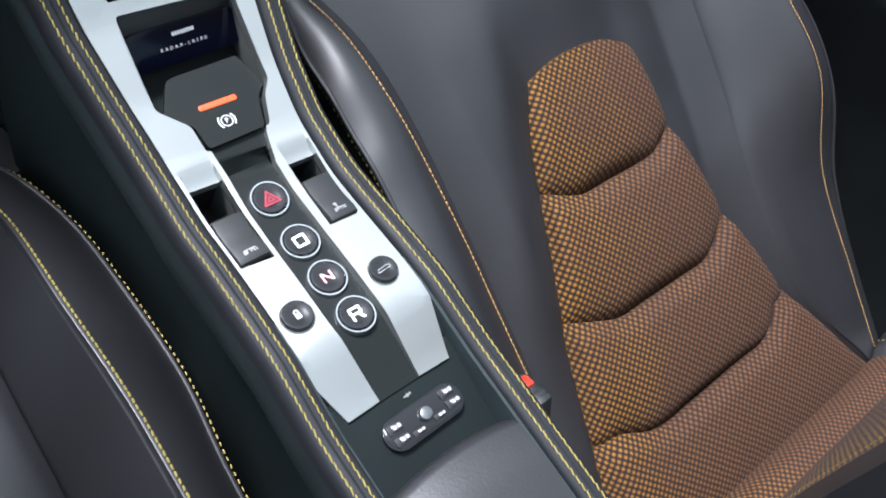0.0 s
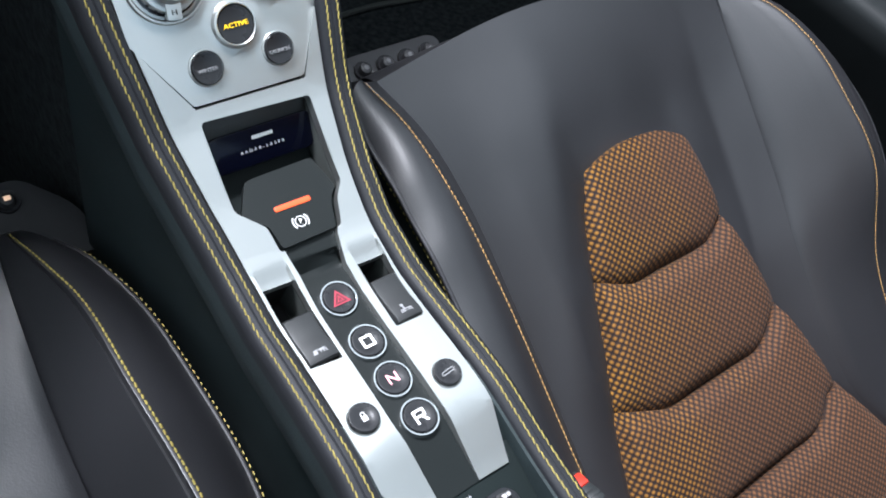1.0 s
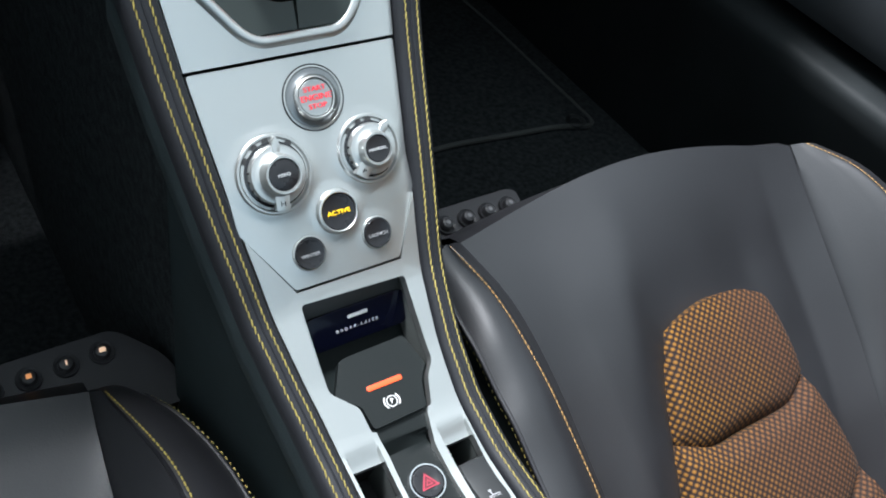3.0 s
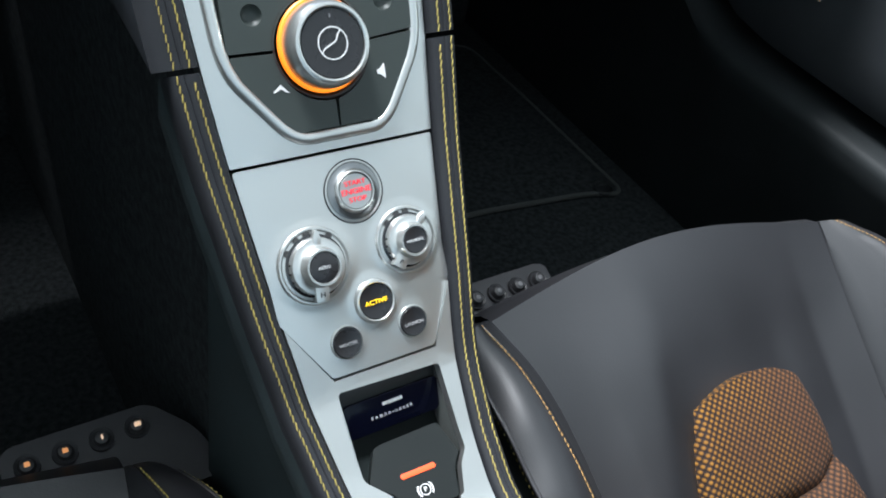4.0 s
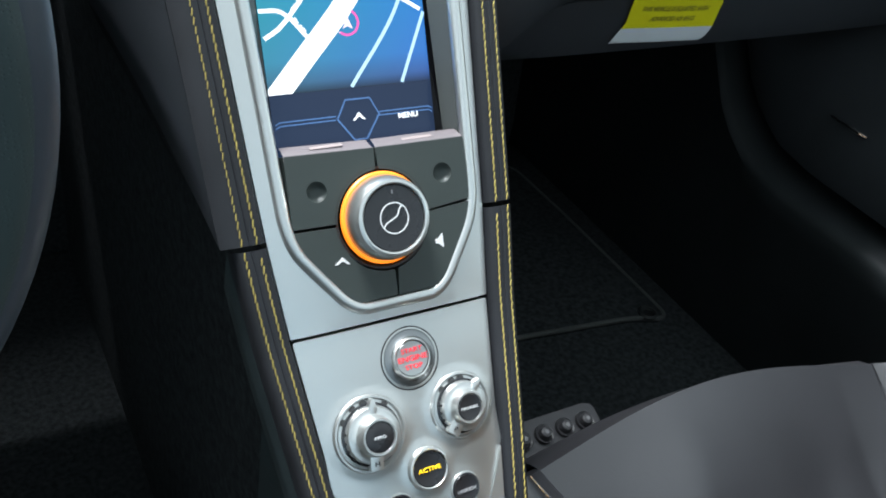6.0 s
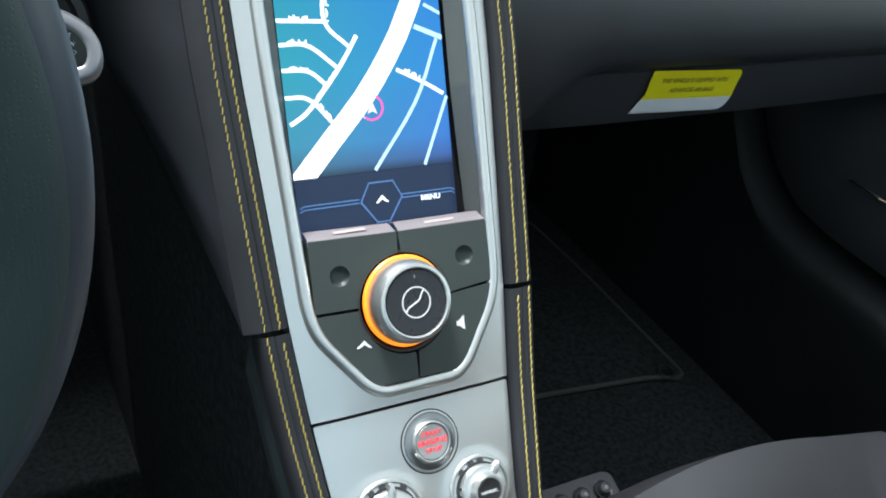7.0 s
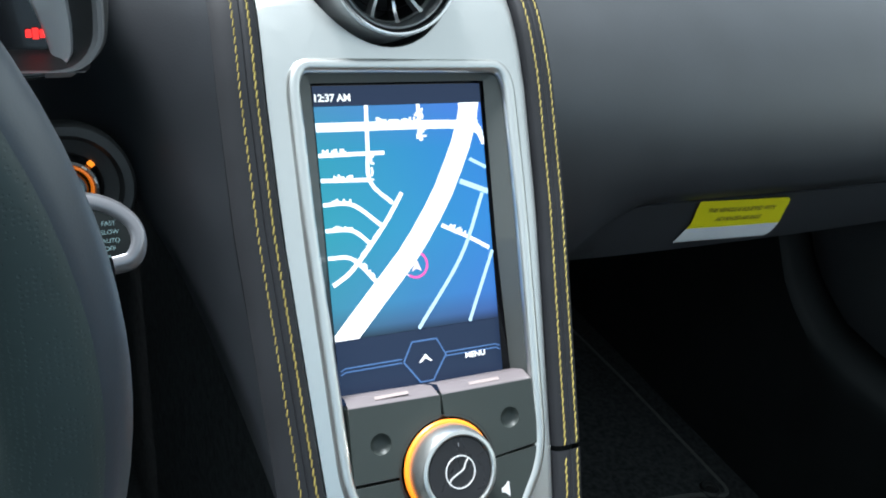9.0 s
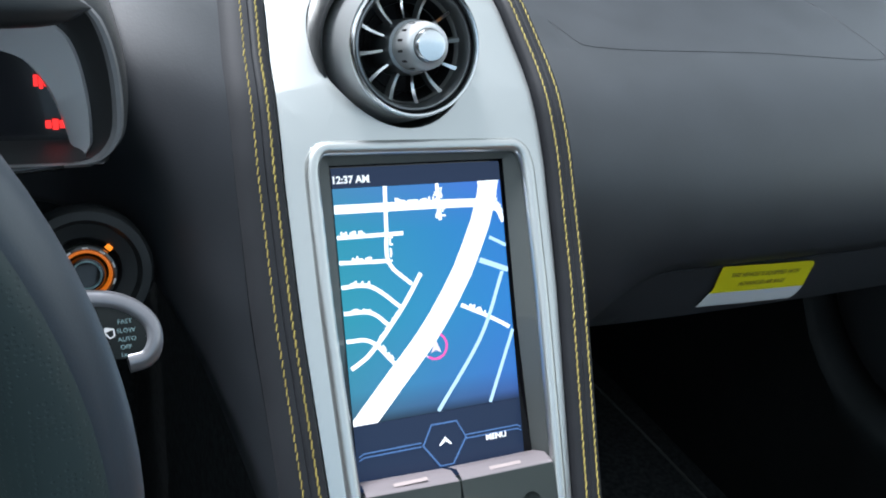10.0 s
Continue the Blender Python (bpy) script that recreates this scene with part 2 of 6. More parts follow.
def slab(outline, holes=(), thick=0.003, bevel=0.0008, cuts=(), place=None, bevel_segs=2, cuts_x=()):
    """A plate from a 2D outline with holes, top at height 0, cut across at the given y, bevelled, then placed vertex by vertex."""
    bm = bmesh.new()
    edges = []
    for loop in (outline, *holes):
        vs = [bm.verts.new((p[0], p[1], 0)) for p in loop]
        edges += [bm.edges.new((vs[i], vs[(i + 1) % len(vs)])) for i in range(len(vs))]
    bmesh.ops.triangle_fill(bm, use_beauty=True, use_dissolve=False, edges=edges, normal=(0, 0, 1))
    for y in cuts:
        bmesh.ops.bisect_plane(bm, geom=bm.verts[:] + bm.edges[:] + bm.faces[:], plane_co=(0, y, 0), plane_no=(0, 1, 0), dist=1e-6)
    for x in cuts_x:
        bmesh.ops.bisect_plane(bm, geom=bm.verts[:] + bm.edges[:] + bm.faces[:], plane_co=(x, 0, 0), plane_no=(1, 0, 0), dist=1e-6)
    for f in bm.faces:
        if f.normal.z < 0:
            f.normal_flip()
    top = bm.faces[:]
    made = bmesh.ops.extrude_face_region(bm, geom=top)
    low = [v for v in made["geom"] if isinstance(v, bmesh.types.BMVert)]
    bmesh.ops.translate(bm, vec=(0, 0, -thick), verts=low)
    bm.normal_update()
    if bevel:
        rim = [e for e in bm.edges if len(e.link_faces) == 2 and abs(e.link_faces[0].normal.z - e.link_faces[1].normal.z) > 0.5 and max(v.co.z for v in e.verts) > -thick * 0.5]
        bmesh.ops.bevel(bm, geom=rim, offset=bevel, segments=bevel_segs, affect="EDGES", profile=0.5, clamp_overlap=True)
    if place is not None:
        if isinstance(place, Matrix):
            bmesh.ops.transform(bm, matrix=place, verts=bm.verts)
        else:
            for v in bm.verts:
                v.co = place(v.co.x, v.co.y, v.co.z)
    return bm


def circle(x, y, r, n=32):
    return [(x + r * math.cos(2 * math.pi * i / n), y + r * math.sin(2 * math.pi * i / n)) for i in range(n)]


def box(w, d, h, m, bevel=0.001, segs=2):
    """A bevelled block, w by d by h, standing on the pose m."""
    bm = bmesh.new()
    bmesh.ops.create_cube(bm, size=1, matrix=Matrix.Translation((0, 0, h / 2)) @ Matrix.Diagonal((w, d, h, 1)))
    if bevel:
        bmesh.ops.bevel(bm, geom=bm.edges[:], offset=bevel, segments=segs, affect="EDGES", profile=0.5)
    bmesh.ops.transform(bm, matrix=m, verts=bm.verts)
    return bm


def loft(rows, close_u=False, uv=False):
    """A skin through rows of points; all rows have the same count."""
    bm = bmesh.new()
    grid = [[bm.verts.new(p) for p in row] for row in rows]
    lay = bm.loops.layers.uv.new("UVMap") if uv else None
    for i in range(len(grid) - 1):
        m = len(grid[i])
        for j in range(m if close_u else m - 1):
            k = (j + 1) % m
            f = bm.faces.new((grid[i][j], grid[i][k], grid[i + 1][k], grid[i + 1][j]))
            if lay:
                for lp, (a, b) in zip(f.loops, ((i, j), (i, k), (i + 1, k), (i + 1, j))):
                    lp[lay].uv = uv[a][b]
    return bm


def smooth_path(points, n):
    """n points evenly along a Catmull-Rom curve through the given points."""
    p = [np.array(q, float) for q in points]
    p = [2 * p[0] - p[1], *p, 2 * p[-1] - p[-2]]
    dense = []
    for a, b, c, d in zip(p, p[1:], p[2:], p[3:]):
        for t in np.linspace(0, 1, 24, endpoint=False):
            dense.append(0.5 * (2 * b + (c - a) * t + (2 * a - 5 * b + 4 * c - d) * t * t + (3 * b - a - 3 * c + d) * t**3))
    dense.append(p[-2])
    dense = np.array(dense)
    s = np.r_[0, np.cumsum(np.linalg.norm(np.diff(dense, axis=0), axis=1))]
    return [Vector([float(np.interp(k, s, dense[:, c])) for c in range(dense.shape[1])]) for k in np.linspace(0, s[-1], n)]


def tube(points, radius, segs=10, flat=1.0, closed=False):
    bm = bmesh.new()
    rings = []
    n = len(points)
    for i, p in enumerate(points):
        a, b = points[i - 1 if (closed or i) else 0], points[(i + 1) % n if (closed or i < n - 1) else i]
        d = (b - a).normalized()
        side = d.cross(Vector((0, 0, 1)))
        side = side.normalized() if side.length > 1e-3 else Vector((1, 0, 0))
        up = side.cross(d)
        rings.append([bm.verts.new(p + radius * (math.cos(2 * math.pi * k / segs) * side + flat * math.sin(2 * math.pi * k / segs) * up)) for k in range(segs)])
    for i in range(n if closed else n - 1):
        a, b = rings[i], rings[(i + 1) % n]
        for k in range(segs):
            bm.faces.new((a[k], a[(k + 1) % segs], b[(k + 1) % segs], b[k]))
    if not closed:
        bm.faces.new(rings[0][::-1])
        bm.faces.new(rings[-1])
    return bm


def stitches(points, ups, pitch=0.0040, long=0.0043, wide=0.00082, tall=0.00075, slant=0.2):
    """A row of thread stitches along a path, each a small rounded bar, in one mesh."""
    bm = bmesh.new()
    s = np.r_[0, np.cumsum([(b - a).length for a, b in zip(points, points[1:])])]
    pa, ua = np.array([p[:] for p in points]), np.array([u[:] for u in ups])
    pick = lambda arr, k: Vector([float(np.interp(k, s, arr[:, c])) for c in range(3)])
    rng = random.Random(len(points))
    for i in range(int(s[-1] / pitch)):
        k = (i + 0.5) * pitch
        p, q, u = pick(pa, k), pick(pa, min(k + 0.001, s[-1])), pick(ua, k).normalized()
        d = (q - p)
        if d.length < 1e-7:
            continue
        d.normalize()
        side = d.cross(u).normalized()
        d = (d + side * (slant + rng.uniform(-0.06, 0.06))).normalized()
        side = d.cross(u).normalized()
        h = long * rng.uniform(0.46, 0.53)
        ring = []
        for e, w, t in ((-h, 0.35, 0.1), (-h * 0.6, 1, 0.9), (h * 0.6, 1, 0.9), (h, 0.35, 0.1)):
            c = p + d * e
            ring.append([bm.verts.new(c - side * wide * w * 0.5), bm.verts.new(c + u * tall * t), bm.verts.new(c + side * wide * w * 0.5)])
        for a, b in zip(ring, ring[1:]):
            for m in range(2):
                bm.faces.new((a[m], a[m + 1], b[m + 1], b[m]))
        bm.faces.new(ring[0][::-1])
        bm.faces.new(ring[-1])
    return bm


def text(name, words, size, mat, parent, m, deep=0.0003, label="", wide=1.0, bold=0.0, space=1.0):
    """Raised lettering in the built-in font, centred on the pose m."""
    cu = bpy.data.curves.new(name, "FONT")
    cu.body, cu.size, cu.align_x, cu.align_y, cu.extrude = words, size, "CENTER", "CENTER", deep
    cu.resolution_u = 3
    cu.offset, cu.space_character = bold, space
    tmp = bpy.data.objects.new(name, cu)
    scene.collection.objects.link(tmp)
    dg = bpy.context.evaluated_depsgraph_get()
    me = bpy.data.meshes.new_from_object(tmp.evaluated_get(dg))
    bpy.data.objects.remove(tmp)
    bm = bmesh.new()
    bm.from_mesh(me)
    bpy.data.meshes.remove(me)
    bmesh.ops.transform(bm, matrix=m @ Matrix.Diagonal((wide, 1, 1, 1)), verts=bm.verts)
    return part(name, bm, mat, parent, label, smooth=False, recalc=False)


def strip2d(points, width):
    """The outline of a flat strip of a width along 2D points."""
    p = [Vector(q) for q in points]
    left, right = [], []
    for i, q in enumerate(p):
        d = (p[min(i + 1, len(p) - 1)] - p[max(i - 1, 0)]).normalized()
        nrm = Vector((-d.y, d.x)) * (width / 2)
        left.append(tuple(q + nrm)), right.append(tuple(q - nrm))
    return left + right[::-1]


def clipped(poly, x0, x1, y0, y1):
    """A polygon cut to a rectangle."""
    for axis, lim, keep in ((0, x0, 1), (0, x1, -1), (1, y0, 1), (1, y1, -1)):
        out = []
        for a, b in zip(poly, poly[1:] + poly[:1]):
            ia, ib = keep * (a[axis] - lim) >= 0, keep * (b[axis] - lim) >= 0
            if ia:
                out.append(a)
            if ia != ib:
                t = (lim - a[axis]) / (b[axis] - a[axis])
                out.append((a[0] + t * (b[0] - a[0]), a[1] + t * (b[1] - a[1])))
        poly = out
    return poly


def flat(outline, m, lift=0.0):
    """A thin flat decal plate, 0.15 mm thick."""
    return slab(outline, thick=0.00015, bevel=0, place=m @ Matrix.Translation((0, 0, lift)))


# ---- floor, side walls and bulkhead of the cabin ----
FLOOR = -0.40


def room_box(name, lo, hi, mat, label, bevel=0.01):
    bm = bmesh.new()
    c, d = [(a + b) / 2 for a, b in zip(lo, hi)], [b - a for a, b in zip(lo, hi)]
    bmesh.ops.create_cube(bm, size=1, matrix=Matrix.Translation(c) @ Matrix.Diagonal((*d, 1)))
    bmesh.ops.bevel(bm, geom=bm.edges[:], offset=bevel, segments=3, affect="EDGES", profile=0.5)
    return tagged(part(name, bm, mat, None), label, "cabin", kind="structure")


room_box("floor", (-0.86, -0.9, FLOOR - 0.03), (0.86, 1.1, FLOOR), CARPET, "black carpeted cabin floor", 0.005)
room_box("wall_right", (0.80, -0.9, FLOOR), (0.86, 1.1, 0.235), PLASTIC, "black door trim panel beside the seat")
room_box("wall_left", (-0.86, -0.9, FLOOR), (-0.80, 1.1, 0.33), PLASTIC, "black door trim panel beside the seat")
room_box("wall_rear", (-0.80, -0.9, FLOOR), (0.80, -0.84, 0.28), PLASTIC, "black carpeted rear bulkhead")
room_box("wall_front", (-0.80, 1.04, FLOOR), (0.80, 1.10, 0.40), CARPET, "black carpeted toe board")
# unseen walls added for the light: grey blocks sky, blue throws back bluish light
LIGHT_BLOCK = material("grey_light_block", (0.19, 0.22, 0.22), 0.85, grain=0.4, size=60, vary=0.12, vsize=2)
BLUE_BOUNCE = material("pale_blue_bounce", (0.33, 0.43, 0.50), 0.8, grain=0.3, size=60, vary=0.08, vsize=2)
for name, lo, hi, mat in (("light_block_ahead", (-5.2, 3.4, -0.60), (5.2, 3.6, 6.4), LIGHT_BLOCK), ("bounce_wall_behind", (-5.2, -5.2, -0.60), (5.2, -5.0, 2.9), BLUE_BOUNCE), ("light_block_left", (-5.4, -5.2, -0.60), (-5.2, 3.6, 1.2), LIGHT_BLOCK)):
    room_box(name, lo, hi, mat, "unseen wall added round the car to shape its light", 0.02)
room_box("ground", (-40, -40, -0.72), (40, 40, -0.60), ASPHALT, "grey asphalt yard under the car", 0.01)


def sill_top(y):
    """The sill's height; ahead it climbs with the front of the door opening."""
    return float(np.interp(y, [0.3, 0.48, 0.54, 0.58, 0.61, 0.66, 0.72, 1.04], [-0.052, -0.052, -0.044, -0.022, 0.004, 0.075, 0.12, 0.14]))


def sill(name, sign):
    """A high door sill with an upright, softly rounded inner face."""
    rows = []
    for y in np.linspace(-0.84, 1.04, 80):
        t = sill_top(y)
        rows.append([Vector((sign * x, y, z)) for x, z in ((0.690, FLOOR), (0.692, -0.28), (0.682, -0.16), (0.664, t - 0.034), (0.660, t - 0.012), (0.664, t - 0.004), (0.671, t), (0.690, t + 0.001), (0.760, t))])
    return tagged(part(name, loft(rows), SILL, None), "smooth black door sill trim", "cabin", kind="structure")


def door_card(name, sign):
    """The inner face of a closed door, standing in from the sill with a padded lower bulge."""
    rows = []
    for y in np.linspace(-0.80, 0.66, 60):
        t = sill_top(y) + 0.016
        rows.append([Vector((sign * x, y, z)) for x, z in ((0.79, t - 0.004), (0.705, t), (0.694, t + 0.006), (0.688, t + 0.022), (0.690, t + 0.060), (0.700, max(t + 0.08, 0.09)), (0.712, max(t + 0.10, 0.14)), (0.714, max(t + 0.11, 0.18)), (0.724, 0.225 if sign > 0 else 0.31), (0.745, 0.243 if sign > 0 else 0.338), (0.80, 0.248 if sign > 0 else 0.345))])
    return tagged(part(name, loft(rows), DOOR, None), "black padded door card", "cabin", kind="structure")


for side, sign in (("right", 1), ("left", -1)):
    sill("sill_" + side, sign)
    card = door_card("door_card_" + side, sign)
    part("pull_handle", tube([Vector((sign * x, y, z)) for x, y, z in ((0.692, 0.440, 0.045), (0.686, 0.446, 0.047), (0.684, 0.465, 0.048), (0.685, 0.484, 0.048), (0.692, 0.490, 0.047))], 0.0022, 8), CHROME, card, "slim bright pull handle")
room_box("footwell_floor", (0.09, 0.40, FLOOR), (0.70, 1.04, -0.312), CARPET, "raised black carpeted footwell floor", 0.004)


# ---- centre console ----
HALF_Y = [-0.30, -0.04, 0.0, 0.05, 0.10, 0.125, 0.15, 0.17, 0.19, 0.237, 0.265, 0.30, 0.33, 0.365, 0.40, 0.45, 0.60]
HALF_X = [0.0375, 0.0365, 0.0355, 0.0348, 0.0353, 0.0375, 0.0410, 0.0440, 0.0480, 0.0555, 0.0600, 0.0635, 0.0665, 0.0675, 0.0660, 0.060, 0.05]


def half(y):
    """Half the width of the silver panels."""
    return float(np.interp(y, HALF_Y, HALF_X))


console = thing("center_console", (0.0, 0.1, FLOOR), "silver centre console with black leather edges and yellow double stitching", "console")


def crown(x, y):
    """The panels fall away softly towards their sides."""
    return 0.0020 * min(1.0, abs(x) / half(y)) ** 4


def side_edge(y0, y1, sign, gap=0.0, n=14):
    return [(sign * (half(y) - gap), y) for y in np.linspace(y0, y1, n)]


CUTS = [y for y in np.arange(-0.04, 0.175, 0.006)]

def end_drop(y):
    """The deck's tail slopes down behind a crease."""
    return 0.007 * max(0.0, min(1.0, (-0.008 - y) / 0.030))


# deck panel round the gear buttons, with the tray's opening and two switch wells
deck_outer = [(-0.0291, -0.0398), (-0.0352, -0.022), (-0.0358, -0.008), (-0.0358, 0.0)] + side_edge(0.01, 0.1872, -1) \
    + [(-0.0276, 0.1668), (0.0326, 0.1668)] + side_edge(0.01, 0.1872, 1)[::-1] + [(0.0352, 0.0), (0.0352, -0.012), (0.0296, -0.0392), (0.0115, -0.0390), (0.0113, 0.0024), (0.0118, 0.0489), (0.0124, 0.085), (0.0165, 0.1005)] \
    + rounded([(0.0202, 0.1030), (0.0250, 0.1160), (0.0308, 0.1225), (0.0322, 0.1608), (-0.0274, 0.1625), (-0.0284, 0.1252), (-0.0166, 0.1142), (-0.0156, 0.1015)], 0.0022) \
    + [(-0.0128, 0.0886), (-0.0142, 0.05), (-0.0150, 0.0), (-0.0116, -0.0392)]
well_left = rounded([(-0.0334, 0.0430), (-0.0165, 0.0412), (-0.0158, 0.0880), (-0.0333, 0.0888)], 0.0008, 2)
well_right = rounded([(0.0158, 0.0434), (0.0318, 0.0428), (0.0338, 0.0822), (0.0174, 0.0826)], 0.0008, 2)
RAMPS = ((-0.0334, -0.0156, 0.0878, 0.1000), (0.0170, 0.0340, 0.0820, 0.0945))


def ramp(x, y):
    """The deck runs down softly into each switch well."""
    for x0, x1, ya, yb in RAMPS:
        if x0 - 1e-5 < x < x1 + 1e-5 and ya - 0.002 < y < yb:
            t = min(1.0, (yb - y) / (yb - ya))
            s = min(1.0, max(0.0, min(x - x0, x1 - x) / 0.0010))
            return 0.0034 * t * t * (3 - 2 * t) * s
    return 0.0


RAMP_Y = [0.0800 + 0.0013 * i for i in range(17)]
RAMP_X = [-0.0334, -0.0324, -0.0166, -0.0156, 0.0170, 0.0180, 0.0330, 0.0340]
part("deck_panel", slab(deck_outer, (well_left, well_right), 0.006, 0.0014, CUTS + RAMP_Y, lambda x, y, h: on(x, y, h - end_drop(y) - ramp(x, y)), cuts_x=RAMP_X), SILVER, console, "satin silver deck panel", plates=True)


# dark strip of the gear buttons, lying in its channel
strip = rounded([(-0.0122, -0.0395), (0.0120, -0.0392), (0.0117, 0.0), (0.0122, 0.06), (0.0130, 0.095), (-0.0135, 0.097), (-0.0146, 0.04), (-0.0152, 0.0)], 0.001, 2)


def strip_place(x, y, h):
    # lies about 6 mm deep, and runs up in a hollow at its head
    d = 0.0055 if y < 0.02 else 0.0055 - 0.002 * min(1, (y - 0.02) / 0.05)
    d += 0.004 * math.exp(-(((y - 0.089) / 0.006) ** 2)) - (0.004 if y > 0.094 else 0)
    if y < 0.0:
        d = 0.0055 + 0.0022 * min(1, -y / 0.04)
    return on(x, y, h - d)


part("gear_strip", slab(strip, (), 0.003, 0.0004, [-0.035 + 0.005 * i for i in range(28)], strip_place), TILE, console, "dark grey strip under the gear buttons", plates=True)


def round_button(name, x, y, r, mat_cap, ring=None, dish=0.0012, tall=0.003, deep=0.0, m=None):
    """A round push button with a dished cap, in a bright ring if given."""
    m = m or seat_at(x, y, -deep)
    rr = r * 0.86 if ring else r
    ob = part(name, lathe([(rr, -0.002), (rr, tall - 0.0007), (rr * 0.95, tall - 0.0001), (rr * 0.88, tall), (rr * 0.55, tall - dish * 0.6), (0, tall - dish)], 36, m), mat_cap, console)
    if ring:
        part("ring", lathe([(rr * 1.02, -0.001), (rr * 1.02, tall * 0.55), (rr * 1.06, tall * 0.75), (r * 0.99, tall * 0.75), (r * 1.03, tall * 0.35), (r * 1.03, -0.001)], 40, m), ring, ob, "bright ring")
    else:
        part("rim", lathe([(r * 1.01, -0.001), (r * 1.01, 0.0006), (r * 1.05, 0.0009), (r * 1.10, 0.0002), (r * 1.10, -0.001)], 40, m), SILVER_LOW, ob)
    return ob, m @ Matrix.Translation((0, 0, tall - dish * 0.8))


def gear_m(y):
    c, d = strip_place(0, y, 0), strip_place(0, y + 0.004, 0)
    a = math.atan2(d.z - c.z, d.y - c.y)
    return Matrix.Translation((0, c.y, c.z)) @ Matrix.Rotation(a, 4, "X")


def shift(m, x):
    return Matrix.Translation((x, 0, 0)) @ m


for word, y, dx in (("", 0.0705, -0.0002), ("D", 0.0440, -0.0004), ("N", 0.0215, -0.0004), ("R", -0.0010, 0.0)):
    ob, m = round_button("gear_button" if word else "hazard_button", 0, y, 0.0095, BUTTON, CHROME, m=shift(gear_m(y), dx))
    if word == "D":
        ring_d = rounded([(-0.0033, -0.0032), (0.0033, -0.0032), (0.0033, 0.0032), (-0.0033, 0.0032)], 0.0008, 4)
        hole_d = rounded([(-0.0022, -0.0021), (0.0022, -0.0021), (0.0022, 0.0021), (-0.0022, 0.0021)], 0.0003, 3)
        part("letter", slab(ring_d, [hole_d], 0.0005, 0, place=m @ Matrix.Translation((0, 0, 0.0006))), PRINT_WHITE, ob, smooth=False)
    elif word == "R":
        bowl = rounded([(-0.0031, 0.0034), (0.0033, 0.0034), (0.0033, -0.0006), (-0.0031, -0.0006)], 0.0008, 4)
        eye = rounded([(-0.0020, 0.0024), (0.0022, 0.0024), (0.0022, 0.0004), (-0.0020, 0.0004)], 0.0003, 3)
        at = m @ Matrix.Translation((0, 0, 0.0006))
        part("letter", slab(bowl, [eye], 0.0005, 0, place=at), PRINT_WHITE, ob, smooth=False)
        for foot in ([(-0.0031, -0.0007), (-0.0020, -0.0007), (-0.0020, -0.0034), (-0.0031, -0.0034)], [(0.0006, -0.0007), (0.0019, -0.0007), (0.0036, -0.0034), (0.0022, -0.0034)]):
            part("letter", slab(foot, (), 0.0005, 0, place=at), PRINT_WHITE, ob, smooth=False)
    elif word:
        text("letter", word, 0.0076, PRINT_PINK, ob, m @ Matrix.Translation((0, 0, 0.0002)), wide=1.15)
    else:
        tri = [(-0.0050, -0.0034), (0.0050, -0.0034), (0.0, 0.0046)]
        tri2, tri3, tri4 = [[(x * k, -0.0008 + (y + 0.0008) * k) for x, y in tri] for k in (0.70, 0.42, 0.22)]
        for outline, hole, mat, lift in ((tri, [tri2], HAZARD_RED, 0.0006), (tri2, [], HAZARD_DARK, 0.0005), (tri3, [tri4], HAZARD_RED, 0.00065)):
            part("symbol", slab(outline, hole, 0.0006, 0, place=m @ Matrix.Translation((0, 0, lift))), mat, ob, "red warning triangle", smooth=False)

# lock button and nose-lift button on the silver deck
ob, m = round_button("lock_button", -0.0256, 0.0098, 0.0074, BUTTON)
part("symbol", slab(rounded([(-0.0013, -0.0020), (0.0013, -0.0020), (0.0013, 0.0006), (-0.0013, 0.0006)], 0.0003, 2), (), 0.0005, 0, place=m @ Matrix.Translation((0, 0, 0.0006))), WHITE, ob, smooth=False)
part("symbol", slab(strip2d([(-0.0009, 0.0005), (-0.0009, 0.0017), (-0.0004, 0.0024), (0.0004, 0.0024), (0.0009, 0.0017), (0.0009, 0.0005)], 0.0005), (), 0.0005, 0, place=m @ Matrix.Translation((0, 0, 0.0006))), WHITE, ob, smooth=False)
ob, m = round_button("lift_button", 0.0225, 0.0100, 0.0070, BUTTON)
part("symbol", slab(strip2d([(-0.0036, -0.0012), (-0.0030, 0.0004), (0.0018, 0.0010), (0.0036, 0.0008), (0.0034, -0.0006), (-0.0036, -0.0012)], 0.0004), (), 0.0005, 0, place=m @ Matrix.Translation((0, 0, 0.0007))), DIM, ob, smooth=False)


